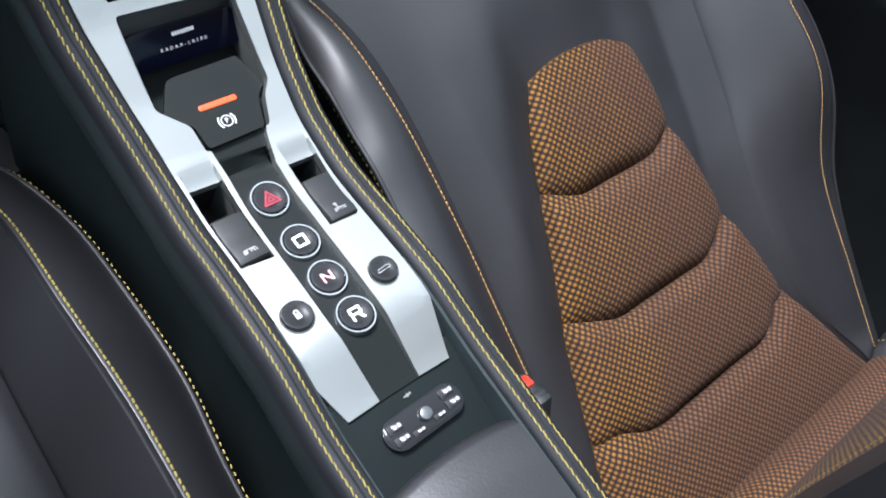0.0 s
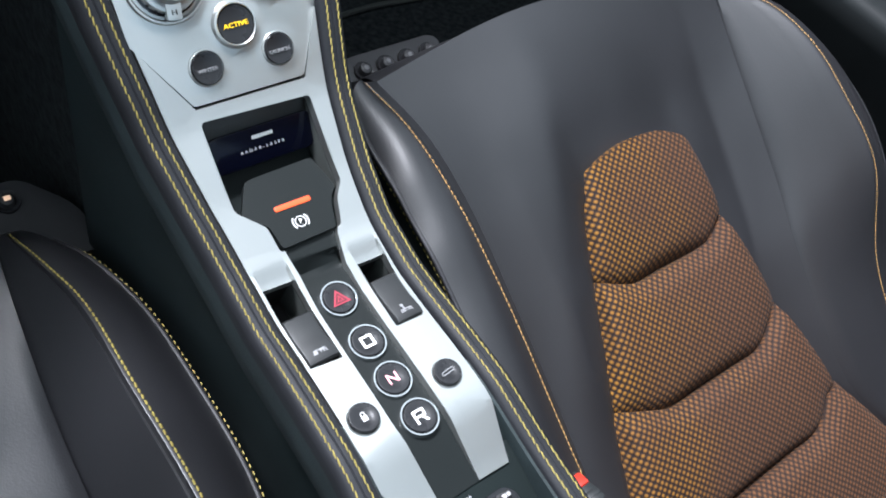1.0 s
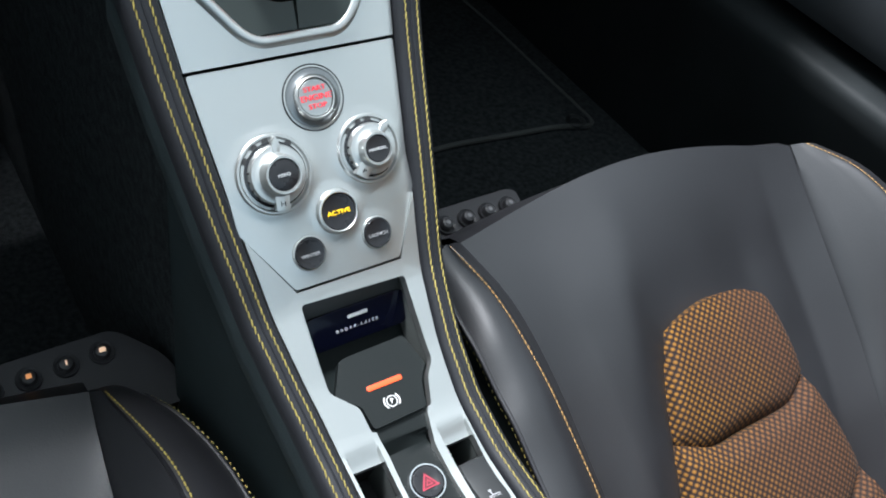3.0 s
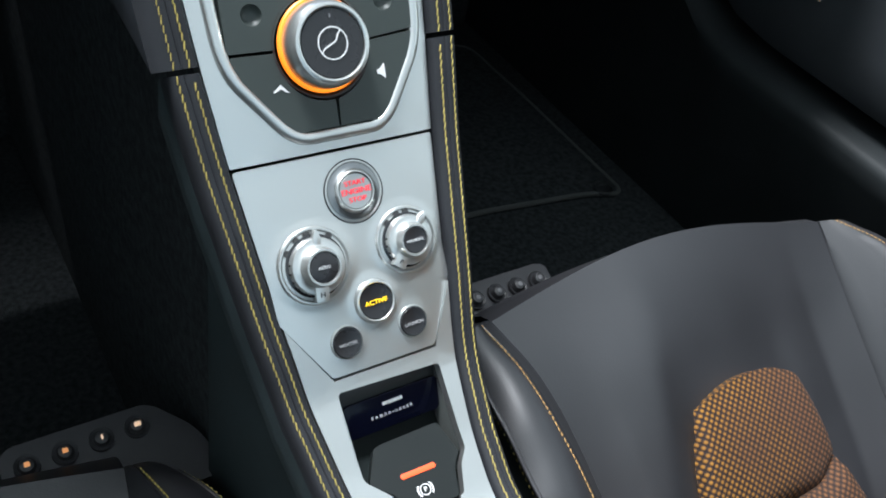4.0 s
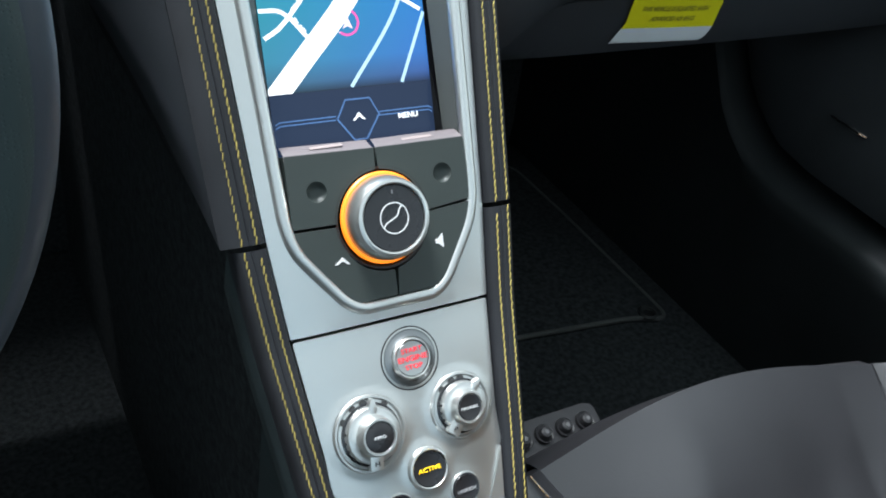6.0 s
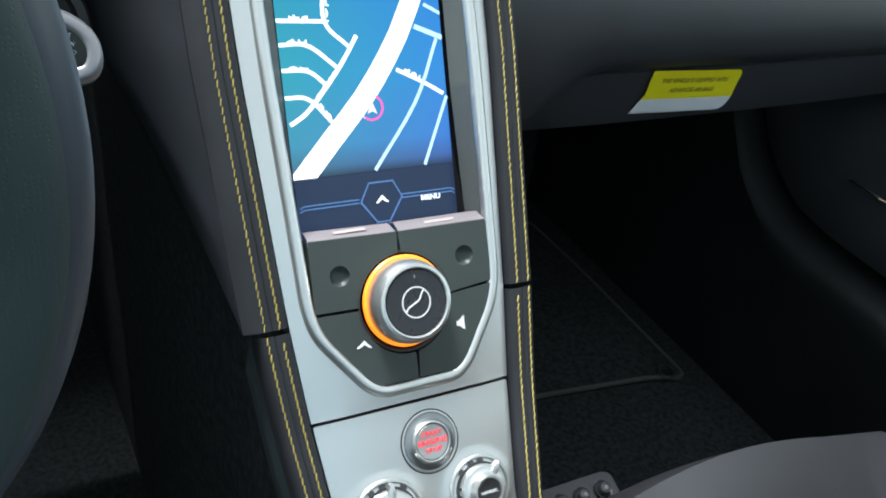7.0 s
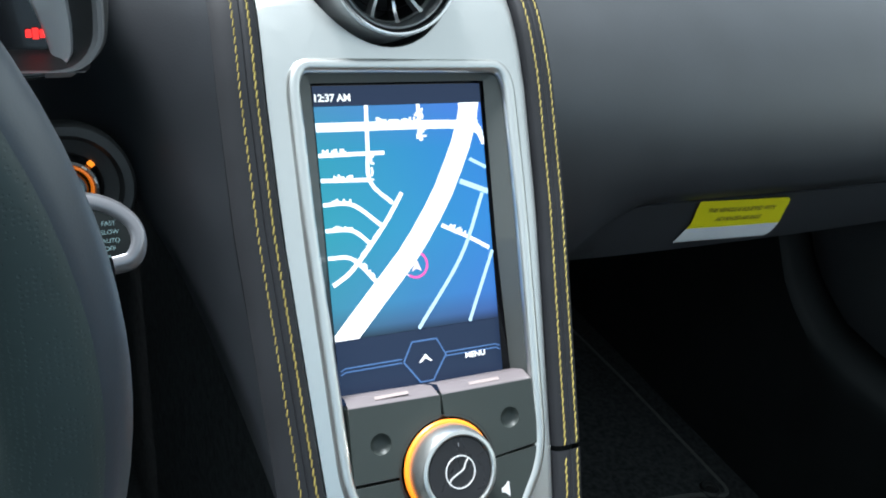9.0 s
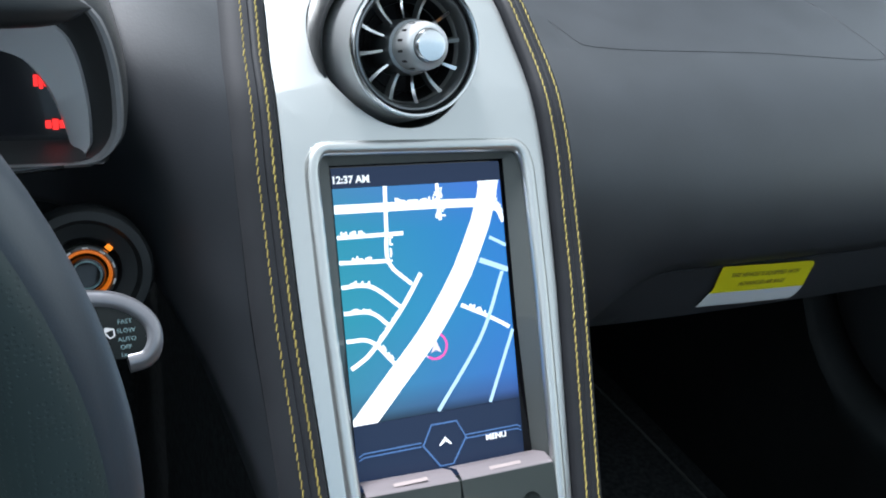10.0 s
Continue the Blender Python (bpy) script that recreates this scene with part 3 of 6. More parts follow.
def roof_switch(cx, cy, wide, symbol):
    """A rocker switch that stands up at its near end, in a well whose far side runs down in the panel's silver."""
    x0, x1 = cx - wide / 2, cx + wide / 2
    rows = []
    for y, lo, hi in ((cy - 0.0135, -0.010, -0.0005), (cy - 0.0128, -0.010, 0.0014), (cy - 0.010, -0.010, 0.0022), (cy - 0.002, -0.010, 0.0012), (cy + 0.006, -0.010, 0.0010), (cy + 0.0122, -0.010, 0.0022), (cy + 0.0133, -0.010, 0.0012), (cy + 0.0140, -0.010, -0.003)):
        e = 0.0007
        rows.append([on(x0, y, lo), on(x0, y, hi - 0.0012), on(x0 + e, y, hi - 0.0002), on(x0 + 3 * e, y, hi), on(cx, y, hi + 0.0001), on(x1 - 3 * e, y, hi), on(x1 - e, y, hi - 0.0002), on(x1, y, hi - 0.0012), on(x1, y, lo)])
    bm = loft(rows)
    ob = part("roof_switch", bm, SOFT, console, "dark grey rocker switch")
    m = seat_at(cx, cy - 0.0085, 0.0022)
    for outline in symbol:
        part("symbol", slab(outline, (), 0.0003, 0, place=m), DIM, ob, smooth=False)
    return ob


roof_icon = [strip2d([(-0.0034, -0.0012), (-0.0030, 0.0010), (0.0030, 0.0010), (0.0034, -0.0012)], 0.0006), [(-0.0033, -0.0012), (-0.0012, -0.0012), (-0.0014, 0.0008), (-0.0029, 0.0008)], strip2d([(0.0004, -0.0012), (0.0004, 0.0004), (0.0020, 0.0004), (0.0020, -0.0012)], 0.0007)]
open_icon = [[(-0.0034, -0.0014), (0.0030, -0.0016), (0.0036, -0.0006), (-0.0030, -0.0004)], strip2d([(-0.0030, 0.0002), (0.0004, 0.0004), (0.0034, 0.0002)], 0.0006), strip2d([(-0.0006, 0.0004), (-0.0010, 0.0028)], 0.0007), [(-0.0018, 0.0024), (-0.0002, 0.0024), (-0.0002, 0.0036), (-0.0018, 0.0036)]]
roof_switch(-0.0252, 0.0568, 0.0163, roof_icon)
roof_switch(0.0247, 0.0570, 0.0158, open_icon)
for outline, deep in ((well_left, 0.035), (well_right, 0.035)):
    xs = [p[0] for p in outline]
    x0, x1 = min(xs) - 0.0006, max(xs) + 0.0006
    y0, y1 = min(p[1] for p in outline) - 0.0006, max(p[1] for p in outline) + 0.0006
    xm = (x0 + x1) / 2
    part("well_floor", loft([[on(x, y, -d) for x in (x0, xm, x1)] for y, d in ((y0, deep), (y1 - 0.001, deep), (y1, deep - 0.001), (y1 + 0.0004, 0.0080))]), GAP, console, "black switch well")
    for xx in (x0, x1):
        part("well_side", loft([[on(xx, y, -0.003), on(xx, y, -deep)] for y in np.linspace(y0, y1, 8)]), OPENING, console)
    part("well_end", loft([[on(x, y0, -0.001), on(x, y0, -deep)] for x in (x0, x1)]), GAP, console)

# parking brake paddle
TAB = lambda x, y, h=0.0: Matrix.Translation((0, 0.1226, 0.0272)) @ Matrix.Rotation(radians(16), 4, "X") @ Vector((x, (y - 0.1226) / math.cos(radians(16)), h))
paddle_line = rounded([(-0.0246, 0.1250), (-0.0146, 0.1412), (-0.0100, 0.1420), (0.0245, 0.1424), (0.0288, 0.1240), (0.0226, 0.1180), (0.0180, 0.1038), (-0.0132, 0.1032), (-0.0142, 0.1160)], 0.0022, 4)
paddle = part("parking_brake_paddle", slab(paddle_line, (), 0.006, 0.0012, [0.11, 0.12, 0.13], TAB, 3), TILE, console, "dark grey parking brake paddle with an orange lamp", plates=True)
tab_m = Matrix.Translation((0, 0.1226, 0.0272)) @ Matrix.Rotation(radians(16), 4, "X")
part("lamp_bar", slab(rounded([(-0.0076, -0.0011), (0.0128, -0.0014), (0.0128, 0.0014), (-0.0076, 0.0016)], 0.0012, 4), (), 0.0008, 0.0002, place=tab_m @ Matrix.Translation((0, 0, 0.0005))), LAMP_RED, paddle, "glowing orange-red bar")
brake_m = tab_m @ Matrix.Translation((0.0020, -0.0100, 0.0002)) @ Matrix.Scale(1.18, 4)
part("symbol", slab(circle(0, 0, 0.0026, 28), [circle(0, 0, 0.0022, 28)], 0.0003, 0, place=brake_m), WHITE, paddle, smooth=False)
for s in (-1, 1):
    arc = [(s * 0.0036 * math.cos(a), 0.0036 * math.sin(a)) for a in np.linspace(-0.75, 0.75, 9)]
    part("symbol", slab(strip2d(arc, 0.0006), (), 0.0003, 0, place=brake_m), WHITE, paddle, smooth=False)
text("letter", "P", 0.0030, WHITE, paddle, brake_m)
# block below the paddle, down to the gear strip
part("paddle_foot", slab(rounded([(-0.0135, 0.0935), (0.0170, 0.0935), (0.0182, 0.1045), (-0.0135, 0.1035)], 0.001, 2), (), 0.008, 0.0008, (), lambda x, y, h: on(x, y, h - 0.0040 - 0.05 * max(0, 0.100 - y))), TILE, console, plates=True)

# tray behind the paddle
tray_walls = [(-0.0286, 0.122), (-0.0280, 0.1640), (0.0328, 0.1622), (0.0312, 0.122)]
part("tray", loft([[on(x, y, -0.001) for x, y in tray_walls], [on(x, y, -0.026) + Vector((0, -0.004 if y > 0.15 else 0, 0)) for x, y in tray_walls]]), OPENING, console, "dark grey storage tray")
part("tray_floor", loft([[Vector((x, y, z)) for x in (-0.030, 0.0, 0.034)] for y, z in ((0.098, 0.006), (0.13, 0.012), (0.150, 0.018), (0.158, 0.026))]), BIN, console)

# middle panel with start button, dials and small buttons
mid_outline = rounded([(-0.0276, 0.1677), (0.0326, 0.1677), (0.0492, 0.1888), (0.0494, 0.1906)] + [(half(y) - 0.0004, y) for y in (0.2, 0.21, 0.22, 0.23, 0.2364)] + [(-half(y) + 0.0004, y) for y in (0.2364, 0.23, 0.22, 0.21, 0.2)] + [(-0.0488, 0.1902), (-0.0486, 0.1888)], 0.0012, 2)
DIALS = ((-0.0250, 0.2040, 0.0190), (0.0272, 0.2045, 0.0172), (0.0026, 0.1880, 0.0110), (-0.0168, 0.1778, 0.0086), (0.0218, 0.1778, 0.0084))


def boss(x, y):
    """Soft raised lips round the dials and buttons, flowing into one another."""
    h = 0.0
    for cx, cy, r in DIALS:
        d = math.hypot(x - cx, (y - cy) * 1.6)
        big = 1.0 if r > 0.01 else 0.35
        h = max(h, big * 0.0008 * math.exp(-(((d - r * 1.04) / 0.0017) ** 2)) if d > r * 1.04 else big * 0.0008)
    return h


mid = part("control_panel", slab(mid_outline, (), 0.006, 0.0013, [0.170 + 0.0015 * i for i in range(44)], lambda x, y, h: on(x, y, h - crown(x, y) + (boss(x, y) if h > -0.002 else 0)), cuts_x=[-0.054 + 0.0024 * i for i in range(46)]), SILVER, console, "satin silver control panel", plates=True)
m = seat_at(0.0037, 0.2236)
start = part("start_button", lathe([(0.0156, -0.0005), (0.0156, 0.0003), (0.0149, 0.0005), (0.0146, 0.0003), (0.0143, -0.0002), (0.0128, 0.0002), (0.0108, 0.0018), (0.0102, 0.0030), (0.0098, 0.0032), (0.0094, 0.0030), (0.0092, 0.0016)], 56, m), SILVER, mid, "silver start and stop button")
part("groove", lathe([(0.0157, 0.0003), (0.0161, 0.0005), (0.0164, 0.0002)], 56, m), GAP, start)
part("dish", lathe([(0.0144, 0.0004), (0.0128, 0.0007), (0.0112, 0.0019)], 56, m), DISH, start, "smoky dished ring")
part("cap", lathe([(0.0090, 0.0005), (0.0090, 0.0024), (0.0086, 0.0028), (0.004, 0.0025), (0, 0.0024)], 48, m), SILVER_LOW, start, "silver cap with red lettering")
for i, w in enumerate(("START", "ENGINE", "STOP")):
    text("lettering", w, 0.0034 if i != 1 else 0.0040, PRINT_RED, start, m @ Matrix.Translation((0.0003, 0.0042 - 0.0042 * i, 0.0028)), wide=1.2)


def dial(x, y, r, word, letter, turn, tall):
    """A rotary switch: dished base, stepped ring with pointer and lug, dark push button in the middle."""
    m = seat_at(x, y, 0.0012)
    ob = part("rotary_dial", lathe([(r * 1.04, -0.0004), (r * 1.0, 0.0006), (r * 0.95, 0.0007), (r * 0.90, -0.0002), (r * 0.80, 0.0002), (r * 0.75, 0.0006)], 56, m), SILVER, mid, "silver rotary dial")
    part("skirt", lathe([(r * 0.83, -0.001), (r * 0.83, 0.0010), (r * 0.80, 0.0012), (r * 0.74, 0.0016)], 56, m), GLOSS, ob)
    part("ring", lathe([(r * 0.765, 0.0012), (r * 0.755, 0.0038), (r * 0.72, 0.0048), (r * 0.66, 0.0050), (r * 0.60, 0.0052), (r * 0.54, 0.0060), (r * 0.50, tall - 0.001), (r * 0.47, tall), (r * 0.42, tall), (r * 0.40, tall - 0.0008)], 56, m), SILVER, ob, "bright stepped ring")
    cap_m = m @ Matrix.Translation((0, 0, tall - 0.0030))
    part("push_button", lathe([(r * 0.395, 0), (r * 0.395, 0.0022), (r * 0.36, 0.0026), (0.002, 0.0021), (0, 0.0021)], 40, cap_m), BUTTON, ob, "black push button")
    text("lettering", word, 0.0022, PALE, ob, cap_m @ Matrix.Translation((0, -0.0002, 0.0025)), wide=1.15)
    t = Matrix.Rotation(radians(turn), 4, "Z")
    part("pointer", slab([(-0.0017, r * 0.5), (0.0017, r * 0.5), (0.0022, r * 0.74), (0.0004, r * 0.95), (-0.0004, r * 0.95), (-0.0022, r * 0.74)], (), 0.004, 0.0006, place=m @ t @ Matrix.Translation((0, 0, 0.0058))), SILVER, ob)
    lug = part("lug", slab(rounded([(-0.0034, -r * 0.92), (0.0034, -r * 0.92), (0.0036, -r * 0.5), (-0.0036, -r * 0.5)], 0.0008, 3), (), 0.004, 0.0006, place=m @ t @ Matrix.Translation((0, 0, 0.0058))), SILVER, ob)
    text("lettering", letter, 0.0034, BLACKPRINT, lug, m @ t @ Matrix.Translation((0, -r * 0.74, 0.0059)), wide=1.2)
    for a in (58, 30, 8, -34):
        q = m @ Matrix.Rotation(radians(a + turn * 0.4), 4, "Z")
        part("mark", slab([(-0.0018, r * 0.80), (0.0018, r * 0.80), (0.0016, r * 0.91), (0.0003, r * 0.95), (-0.0016, r * 0.90)], (), 0.0003, 0, place=q @ Matrix.Translation((0, 0, 0.0010))), BLACKPRINT, ob, smooth=False)
    for i in range(7):
        q = m @ Matrix.Rotation(radians(75 + i * 17), 4, "Z")
        part("notch", box(0.0012, 0.0010, 0.0018, q @ Matrix.Translation((0, r * 0.765, 0.0018)), 0.0002, 1), GAP, ob)
    return ob


dial(-0.0250, 0.2040, 0.0190, "AERO", "H", -6, 0.0120)
dial(0.0272, 0.2045, 0.0172, "MANUAL", "P", -40, 0.0100)


def panel_button(x, y, r, word, mat, ring):
    m = seat_at(x, y, 0.0010 if ring else 0.0003)
    ob = part("mode_button", lathe([(r, -0.001), (r, 0.0012), (r * 0.94, 0.0018), (r * 0.5, 0.0013), (0, 0.0012)], 40, m), BUTTON, mid, "black round push button")
    part("rim", lathe([(r * 1.01, 0), (r * 1.01, 0.0008 + ring * 0.0012), (r * 1.06, 0.0012 + ring * 0.0012), (r * (1.1 + 0.06 * ring), 0.0010 + ring * 0.001), (r * (1.14 + 0.1 * ring), 0)], 48, m), SILVER, ob)
    text("lettering", word, 0.0031 if ring else 0.0025, mat, ob, m @ Matrix.Translation((0, -0.0003 if ring else -0.001, 0.0016)), wide=1.25 if ring else 1.1)


panel_button(0.0026, 0.1880, 0.0094, "ACTIVE", LAMP_YELLOW, 1)
panel_button(-0.0168, 0.1778, 0.0079, "WINTER", DIM, 0)
panel_button(0.0218, 0.1778, 0.0077, "LAUNCH", DIM, 0)

# upper panel round the screen and below the vent
frame_hole = rounded([(-0.0500, 0.2620), (-0.0215, 0.2415), (0.0285, 0.2415), (0.0532, 0.2630), (0.0572, 0.330), (0.0575, 0.3700), (-0.0555, 0.3708), (-0.0548, 0.330)], 0.0090, 8)
upper_outline = [(-half(y), y) for y in np.linspace(0.2374, 0.50, 22)] + [(half(y), y) for y in np.linspace(0.50, 0.2374, 22)]
part("upper_panel", slab(upper_outline, [frame_hole, [(-0.0046 + 0.0418 * math.cos(a), 0.4105 + 0.0350 * math.sin(a)) for a in np.linspace(0, 2 * math.pi, 48, endpoint=False)]], 0.010, 0.0018, [0.245 + 0.008 * i for i in range(32)], lambda x, y, h: on(x, y, h - crown(x, y)), 3, [0.035 + 0.004 * i for i in range(9)] + [-0.035 - 0.004 * i for i in range(9)]), SILVER, console, "satin silver panel round the screen", plates=True)
rim_pts = [on(x, y, -0.0014) for x, y in frame_hole]
part("opening_rim", tube(rim_pts, 0.0034, 14, closed=True), SILVER, console, "rounded silver edge of the screen opening")


# ---- screen ----
SCR = Matrix.Translation((0.0, 0.3150, 0.2419)) @ Matrix.Rotation(math.atan(1 / 0.575), 4, "X")
screen = thing("navigation_screen", SCR.translation, "lit portrait navigation screen showing a blue street map", "screen")


def screen_material():
    m = bpy.data.materials.new("map_background")
    m.use_nodes = True
    n, l = m.node_tree.nodes, m.node_tree.links
    p = n["Principled BSDF"]
    p.inputs["Base Color"].default_value = (0.01, 0.02, 0.03, 1)
    p.inputs["Roughness"].default_value = 0.16
    p.inputs["Specular IOR Level"].default_value = 0.25
    uv = n.new("ShaderNodeUVMap")
    sep = n.new("ShaderNodeSeparateXYZ")
    l.new(uv.outputs[0], sep.inputs[0])
    r = n.new("ShaderNodeValToRGB")
    e = r.color_ramp.elements
    e[0].position, e[0].color = 0.0, (0.010, 0.020, 0.045, 1)
    e[1].position, e[1].color = 0.045, (0.030, 0.10, 0.24, 1)
    for pos, col in ((0.14, (0.030, 0.17, 0.40, 1)), (0.45, (0.020, 0.205, 0.42, 1)), (0.80, (0.018, 0.19, 0.42, 1)), (1.0, (0.035, 0.16, 0.46, 1))):
        k = e.new(pos)
        k.color = col
    l.new(sep.outputs["Y"], r.inputs["Fac"])
    side = n.new("ShaderNodeValToRGB")
    side.color_ramp.elements[0].color, side.color_ramp.elements[1].color = (1.30, 1.08, 0.68, 1), (1.1, 0.74, 1.0, 1)
    l.new(sep.outputs["X"], side.inputs["Fac"])
    tint = n.new("ShaderNodeMixRGB")
    tint.blend_type = "MULTIPLY"
    tint.inputs["Fac"].default_value = 1.0
    l.new(r.outputs["Color"], tint.inputs[1])
    l.new(side.outputs["Color"], tint.inputs[2])
    l.new(tint.outputs[0], p.inputs["Emission Color"])
    p.inputs["Emission Strength"].default_value = 0.66
    return m


MAP = screen_material()
ROAD = material("map_road", (0.3, 0.3, 0.3), 0.3, glow=(0.93, 0.97, 1.0), power=0.62)
ROAD_THIN = material("map_lane", (0.2, 0.25, 0.3), 0.3, glow=(0.50, 0.75, 0.95), power=0.45)
MENU_BAR = material("menu_bar", (0.01, 0.012, 0.02), 0.16, spec=0.2, glow=(0.012, 0.022, 0.05), power=0.6)
LINE_BLUE = material("menu_line", (0.05, 0.1, 0.2), 0.3, glow=(0.10, 0.22, 0.55), power=0.24)
PINK = material("map_cursor", (0.4, 0.05, 0.2), 0.3, glow=(0.75, 0.06, 0.30), power=0.5)
part("bezel", slab(rounded([(-0.056, -0.06), (0.058, -0.06), (0.0585, 0.132), (-0.0565, 0.134)], 0.004, 3), (), 0.003, 0.0005, place=SCR @ Matrix.Translation((0, 0, -0.0010))), GLOSS, screen, "gloss black screen surround")
x0, x1 = -0.0432, 0.0458


def sunk(x, y):
    """Where the opening's wall meets the screen, or goes down past it beside the keys."""
    p = SCR.inverted() @ on(x, y, 0.0)
    if p.y < -0.030:
        return on(x * 0.985, 0.306 + (y - 0.306) * 0.99, -0.022)
    return SCR @ Vector((max(x0 - 0.0014, min(x1 + 0.0014, p.x)), min(0.1206, p.y), 0.0022))


rings = [[on(x, y, -0.0008) for x, y in frame_hole], [on(x, y, -0.0030) for x, y in frame_hole], [sunk(x, y) for x, y in frame_hole]]
part("opening_wall", loft(rings, close_u=True), OPENING, console, "dark grey sloping wall of the screen opening")
bm = bmesh.new()
lay = bm.loops.layers.uv.new("UVMap")
f = bm.faces.new([bm.verts.new(SCR @ Vector((x, y, 0.0002))) for x, y in ((x0, -0.0005), (x1, -0.0005), (x1, 0.1100), (x0, 0.1100))])
for lp, q in zip(f.loops, ((0, 0), (1, 0), (1, 1), (0, 1))):
    lp[lay].uv = q
part("map", bm, MAP, screen, "blue map picture", smooth=False)
part("status_bar", flat([(x0, 0.1101), (x1, 0.1101), (x1, 0.1195), (x0, 0.1195)], SCR, 0.0004), MENU_BAR, screen, smooth=False)
part("menu_bar", flat([(x0, -0.040), (x1, -0.040), (x1, -0.0006), (x0, -0.0006)], SCR, 0.0004), MENU_BAR, screen, smooth=False)


def road(points, width, mat=ROAD, lift=0.0006, name="road"):
    pts = points
    if len(pts) > 2:
        pts = [tuple(v) for v in smooth_path([(*p, 0) for p in pts], 14)]
        pts = [(p[0], p[1]) for p in pts]
    part(name, flat(clipped(strip2d(pts, width), x0, x1, -0.0005, 0.11), SCR, lift), mat, screen, smooth=False)


road([(-0.0570, -0.0190), (-0.0380, 0.0), (-0.0213, 0.0170), (-0.0020, 0.0365), (0.0110, 0.0530), (0.0205, 0.0670), (0.0285, 0.0820), (0.0338, 0.0930), (0.0375, 0.104), (0.0400, 0.114)], 0.0106, name="main_road")
road([(0.0338, 0.110), (0.0344, 0.1048)], 0.0026, lift=0.0008)
road([(0.0338, 0.1085), (0.0362, 0.1068)], 0.0016, lift=0.0012)
road([(x0, 0.1003), (0.0304, 0.0993), (0.0440, 0.0955)], 0.0042, lift=0.0007)
road([(-0.0172, 0.110), (-0.0182, 0.0900), (-0.0185, 0.0737), (-0.0077, 0.0625)], 0.0019, lift=0.0008)
road([(0.0101, 0.110), (0.0104, 0.0920)], 0.0018, lift=0.0009)
road([(x0, 0.0872), (-0.0099, 0.0871)], 0.0019, lift=0.0009)
road([(x0, 0.0755), (-0.0182, 0.0745)], 0.0019, lift=0.0010)
road([(x0, 0.0641), (-0.0287, 0.0632), (-0.014, 0.0517)], 0.0019, lift=0.0011)
road([(x0, 0.0520), (-0.0299, 0.0510), (-0.0211, 0.0439)], 0.0019, lift=0.0012)
road([(x0, 0.0390), (-0.0312, 0.0376), (-0.0195, 0.0250)], 0.0019, lift=0.0013)
road([(-0.0028, 0.0672), (-0.0140, 0.0517), (-0.0317, 0.0324), (-0.042, 0.0260)], 0.0021, lift=0.0014)
road([(0.0176, 0.0496), (0.0330, 0.0420), (0.0435, 0.0359)], 0.0019, lift=0.0009)
road([(0.0421, 0.0641), (0.0270, 0.0331), (0.0004, 0.0)], 0.0018, ROAD_THIN, 0.0010)
road([(0.0452, 0.0345), (0.0288, 0.0)], 0.0017, ROAD_THIN, 0.0011)
road([(0.0302, 0.0708), (0.0458, 0.0646)], 0.0026, ROAD_THIN, 0.0005)
road([(0.0367, 0.0817), (0.0458, 0.0770)], 0.0017, ROAD_THIN, 0.0005)
road([(0.0420, 0.0980), (0.0458, 0.0890)], 0.0026, ROAD, 0.0005)
rng = random.Random(5)


def name_bars(ax, ay, bx, by, word):
    """Unreadable street name: small uneven bars along a road's edge, in words of the given number of bars."""
    run = Vector((bx - ax, by - ay))
    d = run.normalized()
    up = Vector((-d.y, d.x))
    for k in range(int(run.length / 0.0011)):
        if k % (word + 1) == word:
            continue
        h, p = rng.choice((0.0008, 0.0012, 0.0018)), Vector((ax, ay)) + d * 0.0011 * k
        part("name_bar", flat([p, p + d * 0.0009, p + d * 0.0009 + up * h, p + up * h], SCR, 0.0016), ROAD, screen, smooth=False)


for ax, ay, bx, by, word in (
        (-0.0415, 0.0880, -0.0275, 0.0880, 3), (-0.0370, 0.0762, -0.0262, 0.0760, 5), (-0.0390, 0.0650, -0.0280, 0.0640, 4),
        (-0.0395, 0.0527, -0.0285, 0.0518, 4), (-0.0130, 0.1022, 0.0080, 0.1018, 5), (-0.0176, 0.0860, -0.0180, 0.0735, 4),
        (0.0111, 0.1078, 0.0113, 0.0925, 5), (0.0095, 0.0930, 0.0092, 0.1070, 4), (-0.0170, 0.0500, -0.0275, 0.0385, 4),
        (-0.0255, 0.0385, -0.0130, 0.0520, 5), (0.0215, 0.0487, 0.0305, 0.0442, 3), (-0.0275, 0.0350, -0.0205, 0.0275, 4),
        (0.0395, 0.1060, 0.0445, 0.0905, 4)):
    name_bars(ax, ay, bx, by, word)
PALE = material("map_cursor_pale", (0.4, 0.3, 0.35), 0.3, glow=(0.62, 0.50, 0.56), power=0.55)
part("cursor_ring", slab(circle(0.0012, 0.0315, 0.0066, 32), [circle(0.0012, 0.0315, 0.0061, 32)], 0.0002, 0, place=SCR @ Matrix.Translation((0, 0, 0.0017))), PALE, screen, "thin pale position ring", smooth=False)
arc = [radians(a) for a in range(-130, 61, 10)]
part("cursor_arc", flat([(0.0012 + 0.0067 * math.cos(a), 0.0315 + 0.0067 * math.sin(a)) for a in arc] + [(0.0012 + 0.0056 * math.cos(a), 0.0315 + 0.0056 * math.sin(a)) for a in reversed(arc)], SCR, 0.0019), PINK, screen, "pink arc of the position ring", smooth=False)
part("cursor", flat([(-0.0012, 0.0284), (0.0014, 0.0296), (0.0042, 0.0282), (0.0018, 0.0345)], SCR, 0.0018), PALE, screen, smooth=False)
